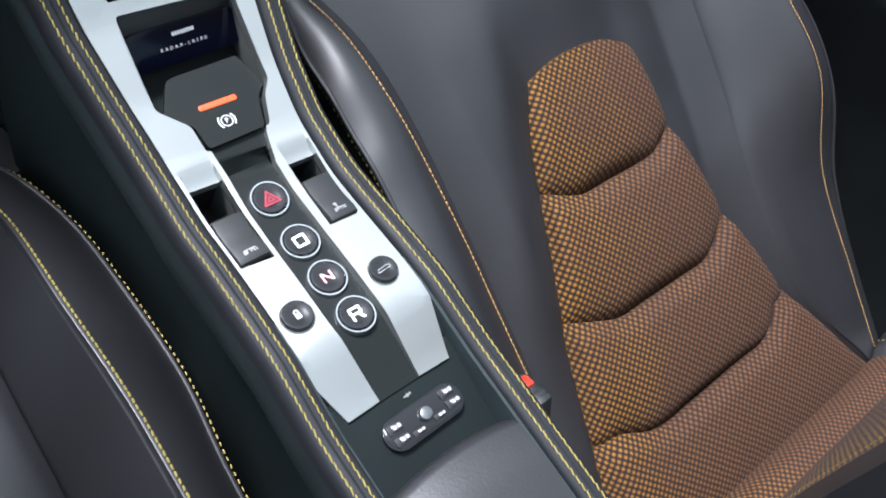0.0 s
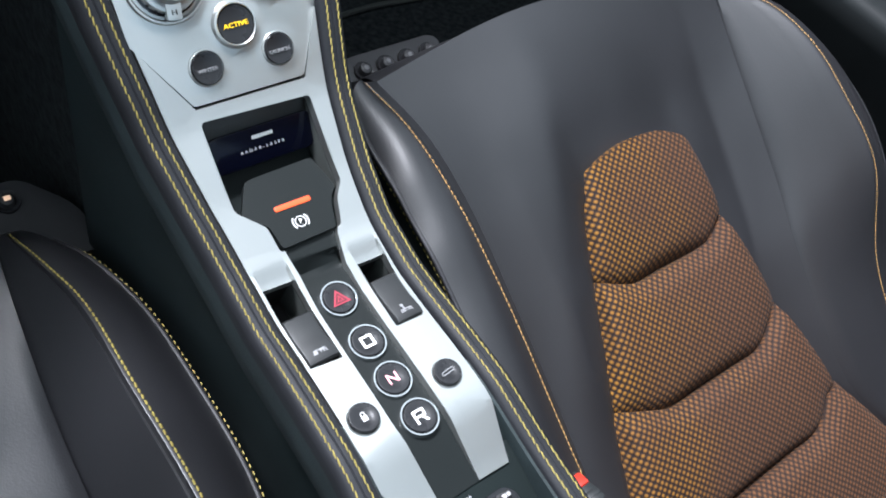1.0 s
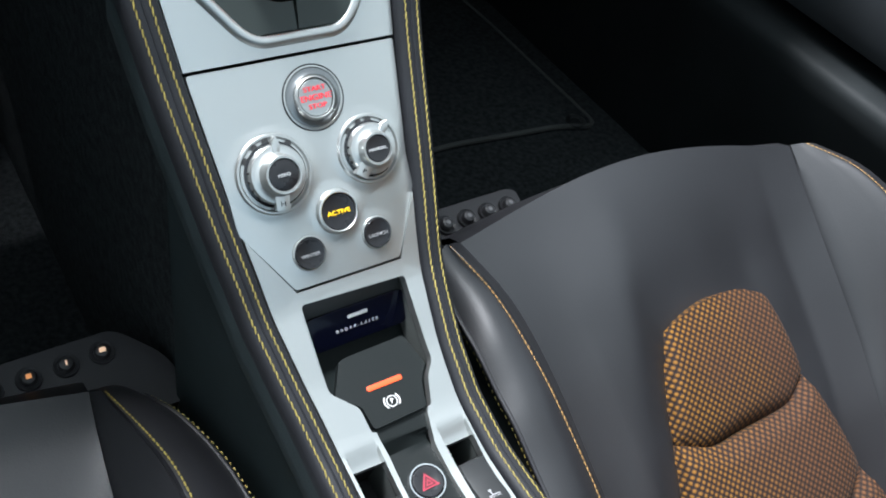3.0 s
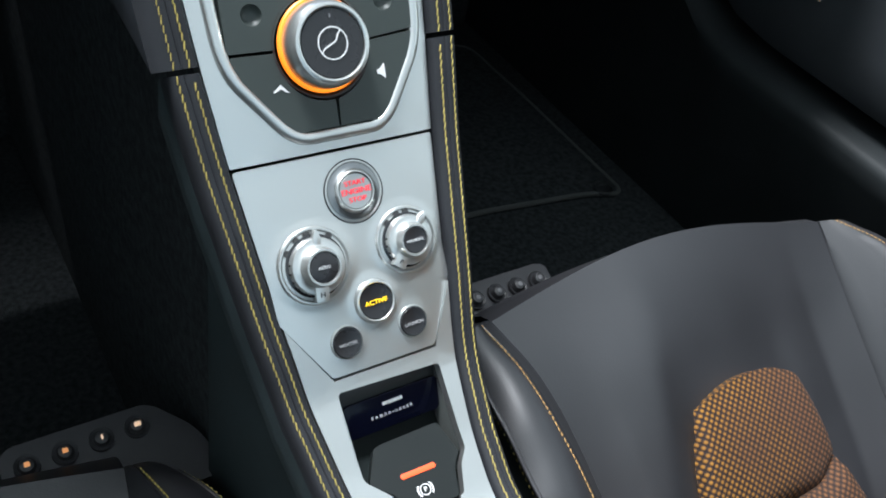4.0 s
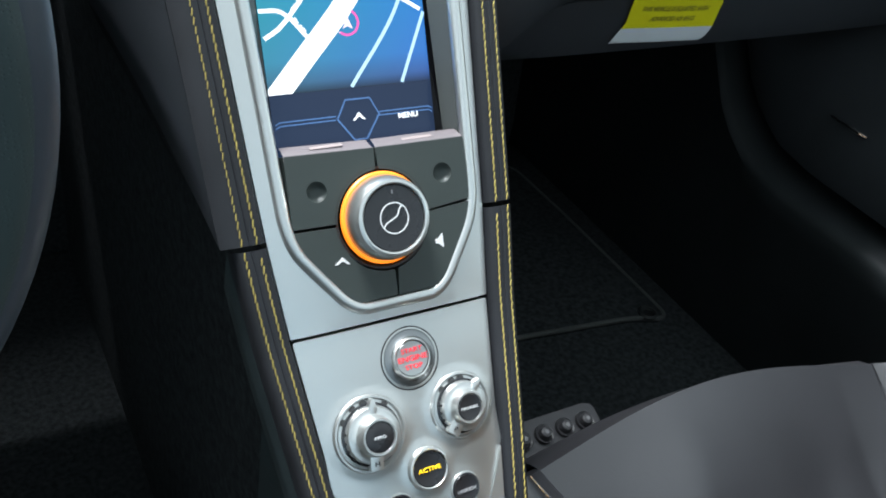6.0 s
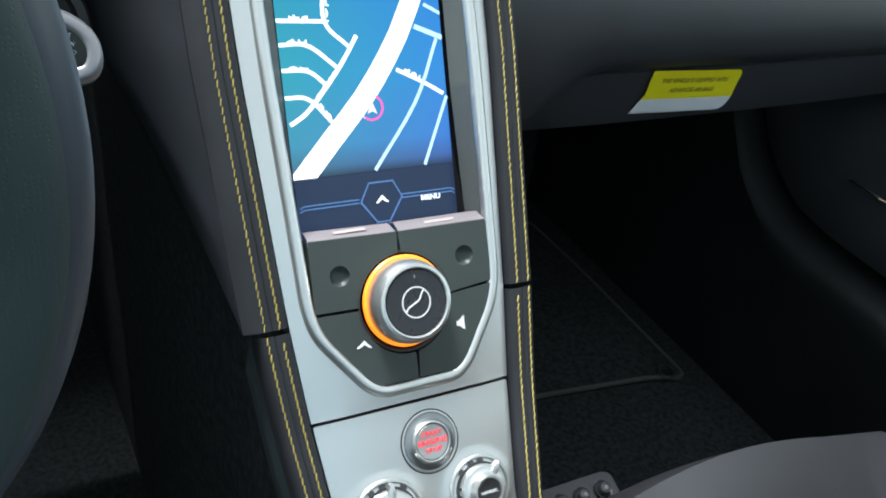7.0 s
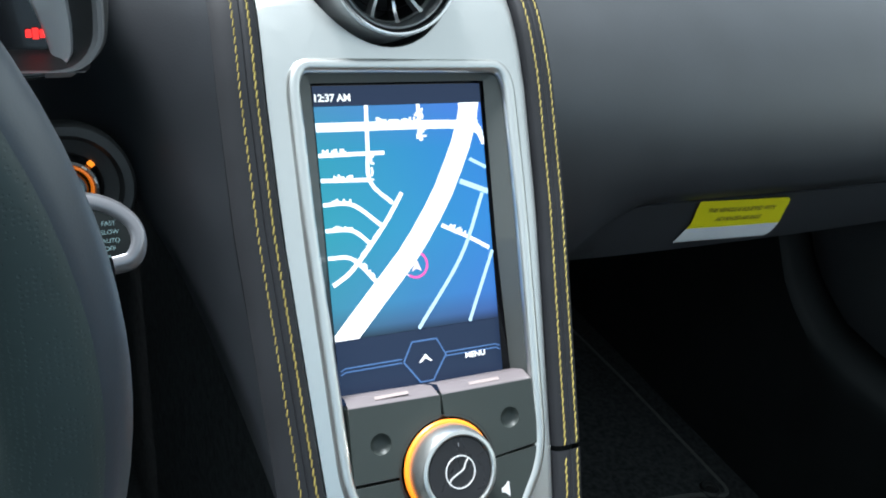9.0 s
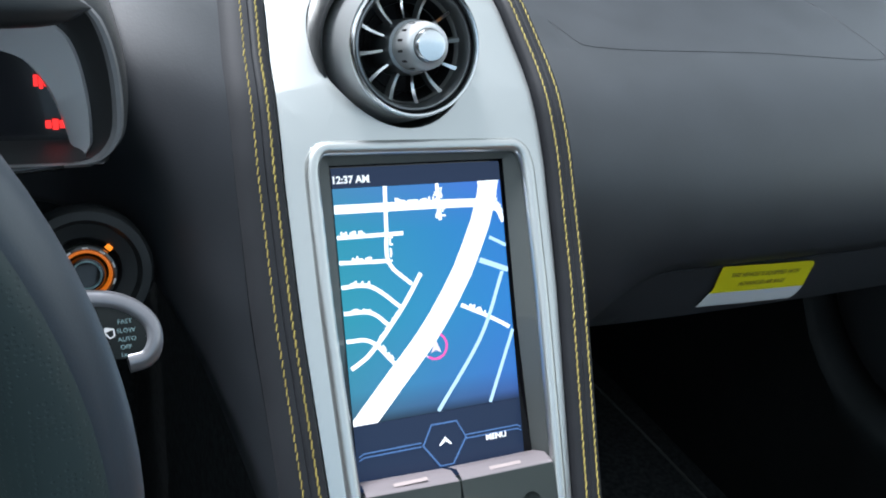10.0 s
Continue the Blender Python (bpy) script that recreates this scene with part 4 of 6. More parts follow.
text("clock", "12:37 AM", 0.0048, PRINT_WHITE, screen, SCR @ Matrix.Translation((-0.0340, 0.1138, 0.0007)), 0.0001, wide=1.0, bold=0.00014)
text("lettering", "MENU", 0.0038, PRINT_WHITE, screen, SCR @ Matrix.Translation((0.0305, -0.0172, 0.0007)), 0.0001, wide=1.1, bold=0.0001)
hexa = [(-0.0092, -0.0155), (-0.0040, -0.0062), (0.0095, -0.0062), (0.0140, -0.0148), (0.0060, -0.0265), (-0.0010, -0.0265), (-0.0092, -0.0155)]
part("menu_line", flat(strip2d(hexa, 0.0008), SCR, 0.0007), LINE_BLUE, screen, smooth=False)
for k in (0, 0.0018):
    part("menu_line", flat(strip2d([(-0.0418, -0.0150 - k), (-0.0396, -0.0138 - k), (-0.0100, -0.0138 - k)], 0.0006), SCR, 0.0007), LINE_BLUE, screen, smooth=False)
    part("menu_line", flat(strip2d([(0.0140, -0.0138 - k), (0.0430, -0.0138 - k), (0.0450, -0.0150 - k)], 0.0006), SCR, 0.0007), LINE_BLUE, screen, smooth=False)
part("arrow", flat([(-0.0010, -0.0168), (0.0026, -0.0128), (0.0062, -0.0168), (0.0050, -0.0168), (0.0026, -0.0150), (0.0002, -0.0168)], SCR, 0.0008), PRINT_WHITE, screen, smooth=False)


# ---- four tiles and the big knob below the screen ----
def tile(poly, name="menu_tile", dimple=None):
    holes = [[(dimple[0] + 0.0052 * math.cos(a), dimple[1] + 0.0052 * 0.53 * math.sin(a)) for a in np.linspace(0, 2 * math.pi, 24, endpoint=False)]] if dimple else []
    bm = slab(rounded(poly, 0.0006, 2), holes, 0.014, 0.0008, [0.25, 0.26, 0.27], lambda x, y, h: on(x, y, h + 0.0010), 2)
    return part(name, bm, KEY_TILE, console, "dark grey key tile", plates=True)


KX, KY, KR = 0.0003, 0.2645, 0.0248
g = 0.0004


def notch(cx, cy, a0, a1):
    return [(cx + KR * math.cos(radians(a)), cy + KR * math.sin(radians(a)) * 0.56) for a in np.linspace(a0, a1, 9)]


tile([(-0.0472, 0.2655 + g), (-0.0246, 0.2652 + g)] + notch(KX, KY, 177, 92) + [(0.0004 - g, 0.2842), (-0.0465, 0.2848)], dimple=(-0.0325, 0.2748))
tile([(0.0004 + g, 0.2842), *notch(KX, KY, 88, 3), (0.0518, 0.2662 + g), (0.0512, 0.2840)], dimple=(0.0366, 0.2748))
tile([(-0.0474, 0.2655 - g), (-0.0482, 0.2618), (-0.0207, 0.2434), (0.0030 - g, 0.2434), *notch(KX, KY, 276, 179)])
tile([(0.0030 + g, 0.2434), (0.0276, 0.2434), (0.0518, 0.2628), (0.0518, 0.2662 - g), *notch(KX, KY, 361, 280)])
LEDGE = material("tile_ledge", (0.16, 0.14, 0.145), 0.45)
COPPER = material("pale_mark", (0.30, 0.25, 0.24), 0.4)
for xa, xb, ya, yb in ((-0.0468, 0.0000, 0.2850, 0.2843), (0.0008, 0.0514, 0.2843, 0.2842)):
    ob = part("tile_ledge", loft([[on(xa, ya - 0.0014, 0.0010), on(xb, yb - 0.0014, 0.0010)], [on(xa + 0.0004, ya, 0.0006), on(xb - 0.0004, yb, 0.0006)], [on(xa + 0.0010, ya + 0.0022, -0.0055), on(xb - 0.0010, yb + 0.0022, -0.0055)], [on(xa + 0.0010, ya + 0.0020, -0.016), on(xb - 0.0010, yb + 0.0020, -0.016)]]), LEDGE, console, "grey upper edge of the key tiles")
    xm = (xa + xb) / 2
    part("mark", loft([[on(xm - 0.0085, ya + 0.0008, -0.0014), on(xm + 0.0085, ya + 0.0008, -0.0014)], [on(xm - 0.0085, ya + 0.0015, -0.0030), on(xm + 0.0085, ya + 0.0015, -0.0030)]]), COPPER, ob)
for x, y in ((-0.0325, 0.2748), (0.0366, 0.2748)):
    part("dimple", lathe([(0.0056, 0.0004), (0.0053, 0.0006), (0.0046, -0.0004), (0.0036, -0.0014), (0.0024, -0.0021), (0.0012, -0.0024), (0, -0.0025)], 32, seat_at(x, y, 0.0)), KEY_TILE, console, "round dimple in the tile")
m = seat_at(-0.0245, 0.2556, 0.0013)
part("arrow", slab([(-0.0042, -0.0018), (0.0, 0.0020), (0.0042, -0.0018), (0.0026, -0.0016), (0.0, 0.0000), (-0.0026, -0.0016)], (), 0.0004, 0, place=m @ Matrix.Rotation(radians(-6), 4, "Z")), WHITE, console, smooth=False)
m = seat_at(0.0298, 0.2560, 0.0013)
part("speaker_mark", slab([(-0.0022, -0.0012), (-0.0008, -0.0012), (0.0022, -0.0038), (0.0022, 0.0038), (-0.0008, 0.0012), (-0.0022, 0.0012)], (), 0.0004, 0, place=m), WHITE, console, smooth=False)

km = seat_at(0.0003, 0.2653)
knob = part("volume_knob", lathe([(0.0212, 0.0006), (0.0212, 0.0042), (0.0208, 0.0085), (0.0200, 0.0120), (0.0189, 0.0138), (0.0174, 0.0143), (0.0167, 0.0139), (0.0164, 0.0131)], 64, km), SILVER, console, "silver rotary knob with an orange light ring")
part("light_ring", lathe([(0.0214, 0.0), (0.0229, 0.0006), (0.0230, 0.0017), (0.0222, 0.0026), (0.0212, 0.0026)], 64, km), LAMP_ORANGE, knob, "glowing orange ring")
part("seat_ring", lathe([(0.0231, -0.002), (0.0244, 0.0008), (0.0256, 0.0011)], 64, km), GAP, knob)
part("cap", lathe([(0.0164, 0.0100), (0.0164, 0.0129), (0.0158, 0.0135), (0.006, 0.0132), (0, 0.0131)], 56, km), BUTTON, knob, "black knob cap")
top = km @ Matrix.Translation((0, 0, 0.0137)) @ Matrix.Rotation(radians(-2), 4, "Z")
part("emblem_ring", slab(circle(0, 0, 0.0078, 40), [circle(0, 0, 0.0072, 40)], 0.0002, 0, place=top), WHITE, knob, smooth=False)
curve = [tuple(v)[:2] for v in smooth_path([(-0.0058, -0.0042, 0), (-0.0046, -0.0024, 0), (-0.0020, -0.0010, 0), (0.0, 0.0, 0), (0.0019, 0.0014, 0), (0.0028, 0.0036, 0), (0.0044, 0.0058, 0)], 24)]
part("emblem_line", slab(strip2d(curve, 0.0007), (), 0.0002, 0, place=top), WHITE, knob, smooth=False)
part("tick", slab([(-0.0002, 0.0118), (0.0002, 0.0118), (0.0002, 0.0136), (-0.0002, 0.0136)], (), 0.0002, 0, place=top), DIM, knob, smooth=False)


# ---- leather edges of the console with double stitching ----
def raise_at(y):
    return float(np.interp(y, [-0.4, 0.5], [0.0012, 0.0012]))


def band(sign, y0, y1, n, side_wall=True):
    """A padded leather edge strip with a sunk middle seam, and its two rows of yellow stitches."""
    rows, inner, outer, ups = [], [], [], []
    prof = ((0.0012, -0.008), (0.0013, -0.0006), (0.0022, 0.0008), (0.0040, 0.0016), (0.0062, 0.0020), (0.0074, 0.0019), (0.0080, 0.0013), (0.0086, 0.0019), (0.0100, 0.0019), (0.0124, 0.0012), (0.0141, -0.0006), (0.0150, -0.0042), (0.0153, -0.010))
    if not side_wall and sign < 0:
        prof = prof[:9] + ((0.0125, 0.0017), (0.0155, 0.0010), (0.0180, -0.0004), (0.0195, -0.0016))
    for y in np.linspace(y0, y1, n):
        r, hx = raise_at(y), half(y)
        k = 1.0 + 0.15 * max(0, min(1, (y - 0.15) / 0.1))
        rows.append([on(sign * (hx + dx * k), y, r + dz if dz > -0.004 or i > 6 else dz - 0.004) for i, (dx, dz) in enumerate(prof)])
        inner.append(on(sign * (hx + 0.0050 * k), y, r + 0.00185))
        outer.append(on(sign * (hx + 0.0112 * k), y, r + 0.00165))
        ups.append(on(0, y, 1) - on(0, y, 0))
    ob = part("leather_edge", loft(rows), BAND, console, "black leather edge strip")
    for path in (inner, outer):
        part("stitching", stitches(path, ups), YELLOW, ob, "yellow thread stitches", kind="stuff")
    if not side_wall:
        return [row[-1 if sign < 0 else -2] for row in rows]
    side, tunnel = [], []
    for row in rows:
        p = row[-1]
        side.append([p, p + Vector((sign * 0.0006, 0, -0.010)), p + Vector((sign * 0.0006, 0.001, -0.022)), p + Vector((-sign * 0.002, 0.002, -0.028)), p + Vector((-sign * 0.010, 0.003, -0.031)), p + Vector((-sign * 0.024, 0.004, -0.033))])
        tunnel.append([side[-1][-1], Vector((p.x - sign * 0.026, p.y + 0.004, FLOOR))])
    part("side_panel", loft(side), LEATHER_SIDE, console, "dark leather console side")
    part("tunnel_side", loft(tunnel), LEATHER_SIDE, console, "black lower console side")


EDGES = {}
for sign in (-1, 1):
    band(sign, -0.30, 0.2628, 120)
    EDGES[sign] = band(sign, 0.2642, 0.50, 56, False)

# bin behind the gear strip, armrest lid, pill-shaped key panel
part("bin_floor", loft([[on(x, y, d) for x in (-0.037, 0.0, 0.037)] for y, d in ((-0.030, -0.0085), (-0.0400, -0.0088), (-0.06, -0.0130), (-0.10, -0.020))]), BIN, console, "dark rubber bin floor")
for sign in (-1, 1):
    part("bin_wall", loft([[on(sign * (half(y) - 0.0018), y, -0.022), on(sign * (half(y) - 0.0010), y, -0.006), on(sign * (half(y) - 0.0002), y, -0.0012), on(sign * (half(y) + 0.0014), y, -0.0010)] for y in np.linspace(-0.30, 0.012, 24)]), LEATHER_SIDE, console, "dark bin wall")
lid = []
for i, (y, up) in enumerate(((-0.0725, -0.020), (-0.0728, -0.006), (-0.0742, -0.0015), (-0.078, 0.0012), (-0.10, 0.0025), (-0.16, 0.003), (-0.30, 0.003))):
    lid.append([on(x, y - 0.004 * (x / 0.037) ** 2, up - 0.002 * (x / 0.037) ** 2) for x in np.linspace(-0.0362, 0.0362, 13)])
part("armrest_lid", loft(lid), LEATHER, console, "black leather armrest lid")
pill_m = Matrix.Translation(on(0.0035, -0.0545, -0.0125)) @ Matrix.Rotation(math.atan(line(-0.0548)[1]), 4, "X") @ Matrix.Rotation(radians(2), 4, "Z")
pl = thing("key_pad", pill_m.translation, "oval black switch pad with small grey keys, set in the bin", "switch pad")
oval = [(0.0145 * s + 0.0080 * math.cos(a), 0.0080 * math.sin(a)) for s, a0 in ((1, -math.pi / 2), (-1, math.pi / 2)) for a in np.linspace(a0, a0 + math.pi, 12)]
oval_in = [(x * 0.955, y * 0.90) for x, y in oval]
part("base", slab(oval, (), 0.004, 0.0008, place=pill_m @ Matrix.Translation((0, 0, 0.0030)), bevel_segs=3), GLOSS, pl)
part("inlay", slab(oval_in, (), 0.001, 0.0003, place=pill_m @ Matrix.Translation((0, 0, 0.0034))), GLOSS, pl)
for x, y, w, h, mt in ((-0.0152, 0.0032, 0.0070, 0.0036, KEY_GREY), (-0.0150, -0.0030, 0.0072, 0.0034, KEY_GREY), (0.0156, 0.0034, 0.0070, 0.0036, KEY_GREY), (0.0160, -0.0024, 0.0072, 0.0034, KEY_GREY), (-0.0062, -0.0044, 0.0060, 0.0022, KEY_GREY), (0.0066, -0.0038, 0.0056, 0.0022, KEY_GREY)):
    part("pocket", box(w * 1.08, h * 1.25, 0.0006, pill_m @ Matrix.Translation((x - 0.0004, y, 0.0033)), 0.0002), GAP, pl, "black key pocket")
    k = part("key", box(w * 0.72, h * 0.72, 0.0016, pill_m @ Matrix.Translation((x + 0.0006, y, 0.0034)), 0.0005), mt, pl, "small grey key")
    for s in (-1, 1):
        part("print_bar", box(w * 0.16, h * 0.40, 0.0002, pill_m @ Matrix.Translation((x + 0.0006 + s * w * 0.16, y, 0.0050)), 0), WHITE, k, smooth=False)
icon_m = pill_m @ Matrix.Translation((-0.0010, 0.0120, 0.0040))
for pts in ([(-0.0022, 0.0), (0.0022, 0.0)], [(0.0, -0.0010), (0.0, 0.0010)], [(0.0012, 0.0), (0.0018, 0.0009)]):
    part("symbol", slab(strip2d(pts, 0.0005), (), 0.0003, 0, place=icon_m), DIM, pl, smooth=False)
part("joystick", lathe([(0.0034, 0.0034), (0.0034, 0.0048), (0.0030, 0.0058), (0.0016, 0.0062), (0, 0.0062)], 24, pill_m @ Matrix.Translation((0.0006, 0.0005, 0))), DISH, pl, "small bright round key")

# radar warner in the tray
RM = Matrix.Translation((0.0045, 0.153, 0.0352)) @ Matrix.Rotation(radians(58), 4, "X")
radar = thing("radar_display", RM.translation, "small black glass radar warner display in the console tray", "display")
part("glass", slab(rounded([(-0.0292, -0.0045), (0.0285, -0.0045), (0.0290, 0.0148), (-0.0298, 0.0148)], 0.0050, 5), (), 0.004, 0.0012, place=RM, bevel_segs=3), RADAR, radar, "dark blue-black glass front")
part("top_edge", box(0.057, 0.012, 0.0040, RM @ Matrix.Translation((-0.0003, 0.0192, -0.006)), 0.0010), PLASTIC, radar)
text("lettering", "RADAR-LASER", 0.0023, WHITE, radar, RM @ Matrix.Translation((-0.0014, 0.0035, 0.0003)), 0.0001, wide=1.0, space=1.9)
for i in range(8):
    part("logo_bar", flat([(-0.0062 + i * 0.0015, 0.0088), (-0.0062 + i * 0.0015 + 0.0012, 0.0088), (-0.0062 + i * 0.0015 + 0.0012, 0.0107), (-0.0062 + i * 0.0015, 0.0107)], RM, 0.0004), WHITE, radar, smooth=False)


# ---- air vent on top of the console ----
VENT = Matrix.Translation((-0.0035, 0.3820, 0.4015)) @ Matrix.Rotation(radians(72), 4, "X")
vent = thing("air_vent", VENT.translation, "round black air vent with a silver hub and radial fins", "air vent")
part("housing", lathe([(0.0418, -0.080), (0.0420, -0.030), (0.0414, -0.019), (0.0402, -0.0168), (0.0384, -0.018), (0.0366, -0.024)], 72, VENT @ Matrix.Translation((-0.0012, 0, 0))), SOFT, vent, "black outer tube")
part("collar", lathe([(0.0366, -0.030), (0.0358, -0.022), (0.0342, -0.010), (0.0330, -0.003), (0.0325, -0.0008)], 72, VENT), VENT_SILVER, vent, "satin grey collar")
part("rim", lathe([(0.0326, -0.0012), (0.0323, 0.0004), (0.0316, 0.0012), (0.0308, 0.0008), (0.0305, -0.0010), (0.0304, -0.0045)], 72, VENT), CHROME, vent, "bright rim")
part("groove", lathe([(0.0304, -0.0040), (0.0298, -0.0046), (0.0292, -0.0040)], 72, VENT), GAP, vent, "black groove")
part("bezel", lathe([(0.0293, -0.0045), (0.0290, -0.0024), (0.0281, -0.0020), (0.0268, -0.0042), (0.0262, -0.010)], 72, VENT), DISH, vent, "dark inner bezel")
part("lip", lathe([(0.0262, -0.0100), (0.0258, -0.0088), (0.0254, -0.0094), (0.0253, -0.0125)], 72, VENT), SILVER, vent, "thin bright lip")
part("barrel", lathe([(0.0132, -0.026), (0.0132, -0.0060), (0.0124, -0.0040), (0.0106, -0.0036)], 48, VENT), DISH, vent, "smoked barrel behind the hub")
part("throat", lathe([(0.0256, -0.010), (0.0256, -0.022), (0.0256, -0.050), (0.0, -0.050)], 64, VENT), GAP, vent, "black throat")
hub = part("hub", lathe([(0.0105, -0.018), (0.0112, 0.000), (0.0110, 0.008), (0.0104, 0.0115), (0.0092, 0.0130), (0.0078, 0.0135), (0.0076, 0.0125)], 48, VENT), VENT_SILVER, vent, "silver hub")
part("cap", lathe([(0.0074, 0.011), (0.0074, 0.0150), (0.0066, 0.0164), (0.004, 0.0168), (0, 0.0168)], 40, VENT), CHROME, hub, "bright round cap")
for i in range(14):
    m = VENT @ Matrix.Rotation(2 * math.pi * i / 14, 4, "Z")
    part("grip", box(0.0012, 0.0010, 0.005, m @ Matrix.Translation((0, 0.0108, 0.003)), 0.0002, 1), GAP, hub)
for i in range(12):
    m = VENT @ Matrix.Rotation(2 * math.pi * (i + 0.3) / 12, 4, "Z")
    rows = []
    for k in range(6):
        r = 0.0100 + 0.0168 * k / 5
        w = 0.0007 + 0.0007 * (k / 5) ** 2
        z = -0.008 - 0.003 * math.sin(math.pi * k / 5)
        rows.append([m @ Vector((-w, r, z - 0.0055)), m @ Vector((-w * 0.4, r, z)), m @ Vector((w, r, z - 0.0004)), m @ Vector((w * 1.3, r, z - 0.006))])
    part("fin", loft(rows, close_u=True), CHROME if i % 2 == 0 else SILVER_LOW, vent, "thin metal fin")
part("inner_ring", lathe([(0.0204, -0.0150), (0.0207, -0.0143), (0.0211, -0.0150), (0.0207, -0.0158), (0.0204, -0.0150)], 56, VENT), CHROME, vent)

# ---- dashboard ----
dash = thing("dashboard", (0.0, 0.6, 0.0), "black leather dashboard with a padded upper face", "dashboard")
FACE = [(0.475, 0.160), (0.462, 0.166), (0.4555, 0.180), (0.446, 0.212), (0.4435, 0.2195), (0.4490, 0.2225), (0.4360, 0.2262), (0.4255, 0.240), (0.424, 0.262), (0.428, 0.290), (0.438, 0.316), (0.453, 0.338), (0.475, 0.357), (0.505, 0.371), (0.56, 0.386), (0.66, 0.402), (1.05, 0.425)]


def dash_row(x):
    """The dash's section at x; beside the console the lower lip thins out and its upper edge curves down."""
    bow = 0.020 * ((x - 0.33) / 0.33) ** 2
    drop = -0.012 * max(0.0, (x - 0.30) / 0.4) ** 2
    thin = 0.62 * max(0.0, min(1.0, (0.250 - x) / 0.065)) ** 2
    row = []
    for i, (y, z) in enumerate(FACE):
        fade = thin * (1.0 if i < 7 else 0.45 if i == 7 else 0.12 if i == 8 else 0.0)
        row.append(Vector((x, y + bow, (0.166 + (z - 0.166) * (1 - fade) if i > 1 else z) + drop)))
    return row


xs = [0.055 + 0.745 * (i / 90) for i in range(91)]
part("passenger_face", loft([dash_row(x)[4:] for x in xs]), LEATHER_DASH, dash, "black leather dash face")
part("lower_lip", loft([dash_row(x)[:5] for x in xs]), LEATHER_DASH, dash, "dark lower edge of the dash")
part("underside", loft([[dash_row(x)[0], Vector((x, 0.60, 0.13)), Vector((x, 1.04, 0.10))] for x in xs]), GAP, dash, "black dash underside")


def on_face(x, z):
    row = dash_row(x)
    zs, ys = [p.z for p in row[6:]], [p.y for p in row[6:]]
    return Vector((x, float(np.interp(z, zs, ys)), z))


# stitched airbag seam in the upper face
seam = []
for q in smooth_path([(0.142, 0.412, 0), (0.151, 0.392, 0), (0.168, 0.3740, 0), (0.192, 0.3680, 0), (0.33, 0.3675, 0), (0.455, 0.3640, 0), (0.466, 0.370, 0), (0.455, 0.39, 0)], 90):
    x, z = q[0], q[1]
    seam.append(on_face(x, z) + Vector((0, -0.0001, 0.0002)))
part("airbag_seam", tube(seam, 0.00016, 6), LEATHER_DASH, dash, "sunken seam of the airbag lid")

# driver's side: the dash flows from the console edge to the instruments
def flank(sign, reach, back, n, name, words, rise=0.085, roll=0.05, bend=0.032):
    """The dash face that flows from the console's leather edge outwards and ahead, rolling under at a lower edge that climbs away from the console."""
    edge = smooth_path([p[:] for p in EDGES[sign]], 60)
    ez, ex, ey = [p.z for p in edge], [p.x for p in edge], [p.y for p in edge]
    rows = []
    for k in range(n):
        d = reach * (k / (n - 1)) ** 1.6
        z0 = ez[0] + rise * (1 - math.exp(-d / bend))
        row = []
        for q in np.linspace(0, 1, 60):
            z = z0 + (ez[-1] - z0) * q ** 1.3
            yb = float(np.interp(z, ez, ey))
            y = yb + back * (1 - math.exp(-d / 0.050))
            if sign > 0:
                t = (1 - math.exp(-d / 0.016)) / (1 - math.exp(-reach / 0.016))
                y = yb + (max(yb, float(np.interp(z, [q[1] for q in FACE[5:]], [q[0] for q in FACE[5:]])) + 0.022) - yb) * t
            y += roll * max(0.0, 1 - q / 0.16) ** 2 * min(1.0, d / 0.012) + (0.045 * max(0.0, 1 - q / 0.6) ** 2 * min(1.0, d / 0.03) if sign < 0 else 0.0)
            x = float(np.interp(z, ez, ex)) + sign * d
            if sign < 0:
                # the bowl round the light switch
                y += 0.042 * math.exp(-(((x + 0.158) / 0.046) ** 2 + ((z - 0.292) / 0.050) ** 2) ** 1.3)
            row.append(Vector((x, y, z)))
        rows.append(row)
    part(name, loft(rows), LEATHER_DASH, dash, words)
    head = [r[-1] for r in rows]
    if sign < 0:
        part("flank_top", loft([head, [q + Vector((0, 0.03, 0.006)) for q in head], [Vector((q.x, 0.62, q.z + 0.012)) for q in head], [Vector((q.x, 1.05, q.z + 0.016)) for q in head]]), LEATHER_DASH, dash, "black leather dash top")
    low = [r[0] for r in rows]
    part("flank_underside", loft([low, [q + Vector((0, 0.03, 0.004)) for q in low], [q + Vector((0, 0.25, 0.0)) for q in low]]), GAP, dash, "black underside of the dash")


flank(-1, 0.72, 0.086, 60, "driver_face", "black leather dash face behind the wheel", 0.090, 0.05, 0.018)
flank(1, 0.10, 0.110, 20, "passenger_flank", "black leather dash face beside the console", 0.03, 0.02)
for sign in (-1, 1):
    part("footwell_side", loft([[Vector((sign * 0.044, y, z)) for y in (0.262, 0.45, 0.75, 1.04)] for z in (0.19, 0.0, FLOOR)]), CARPET, console, "black carpeted tunnel side")
# top of the dash between both halves, behind the vent
part("top_pad", loft([[Vector((x, y, z)) for x in np.linspace(-0.10, 0.12, 8)] for y, z in ((0.44, 0.385), (0.50, 0.405), (0.60, 0.412), (0.90, 0.42))]), LEATHER_DASH, dash, "black leather dash top")

# airbag label
label = thing("warning_label", (0.36, 0.45, 0.2), "yellow and white airbag warning label stuck under the dash edge", "label")


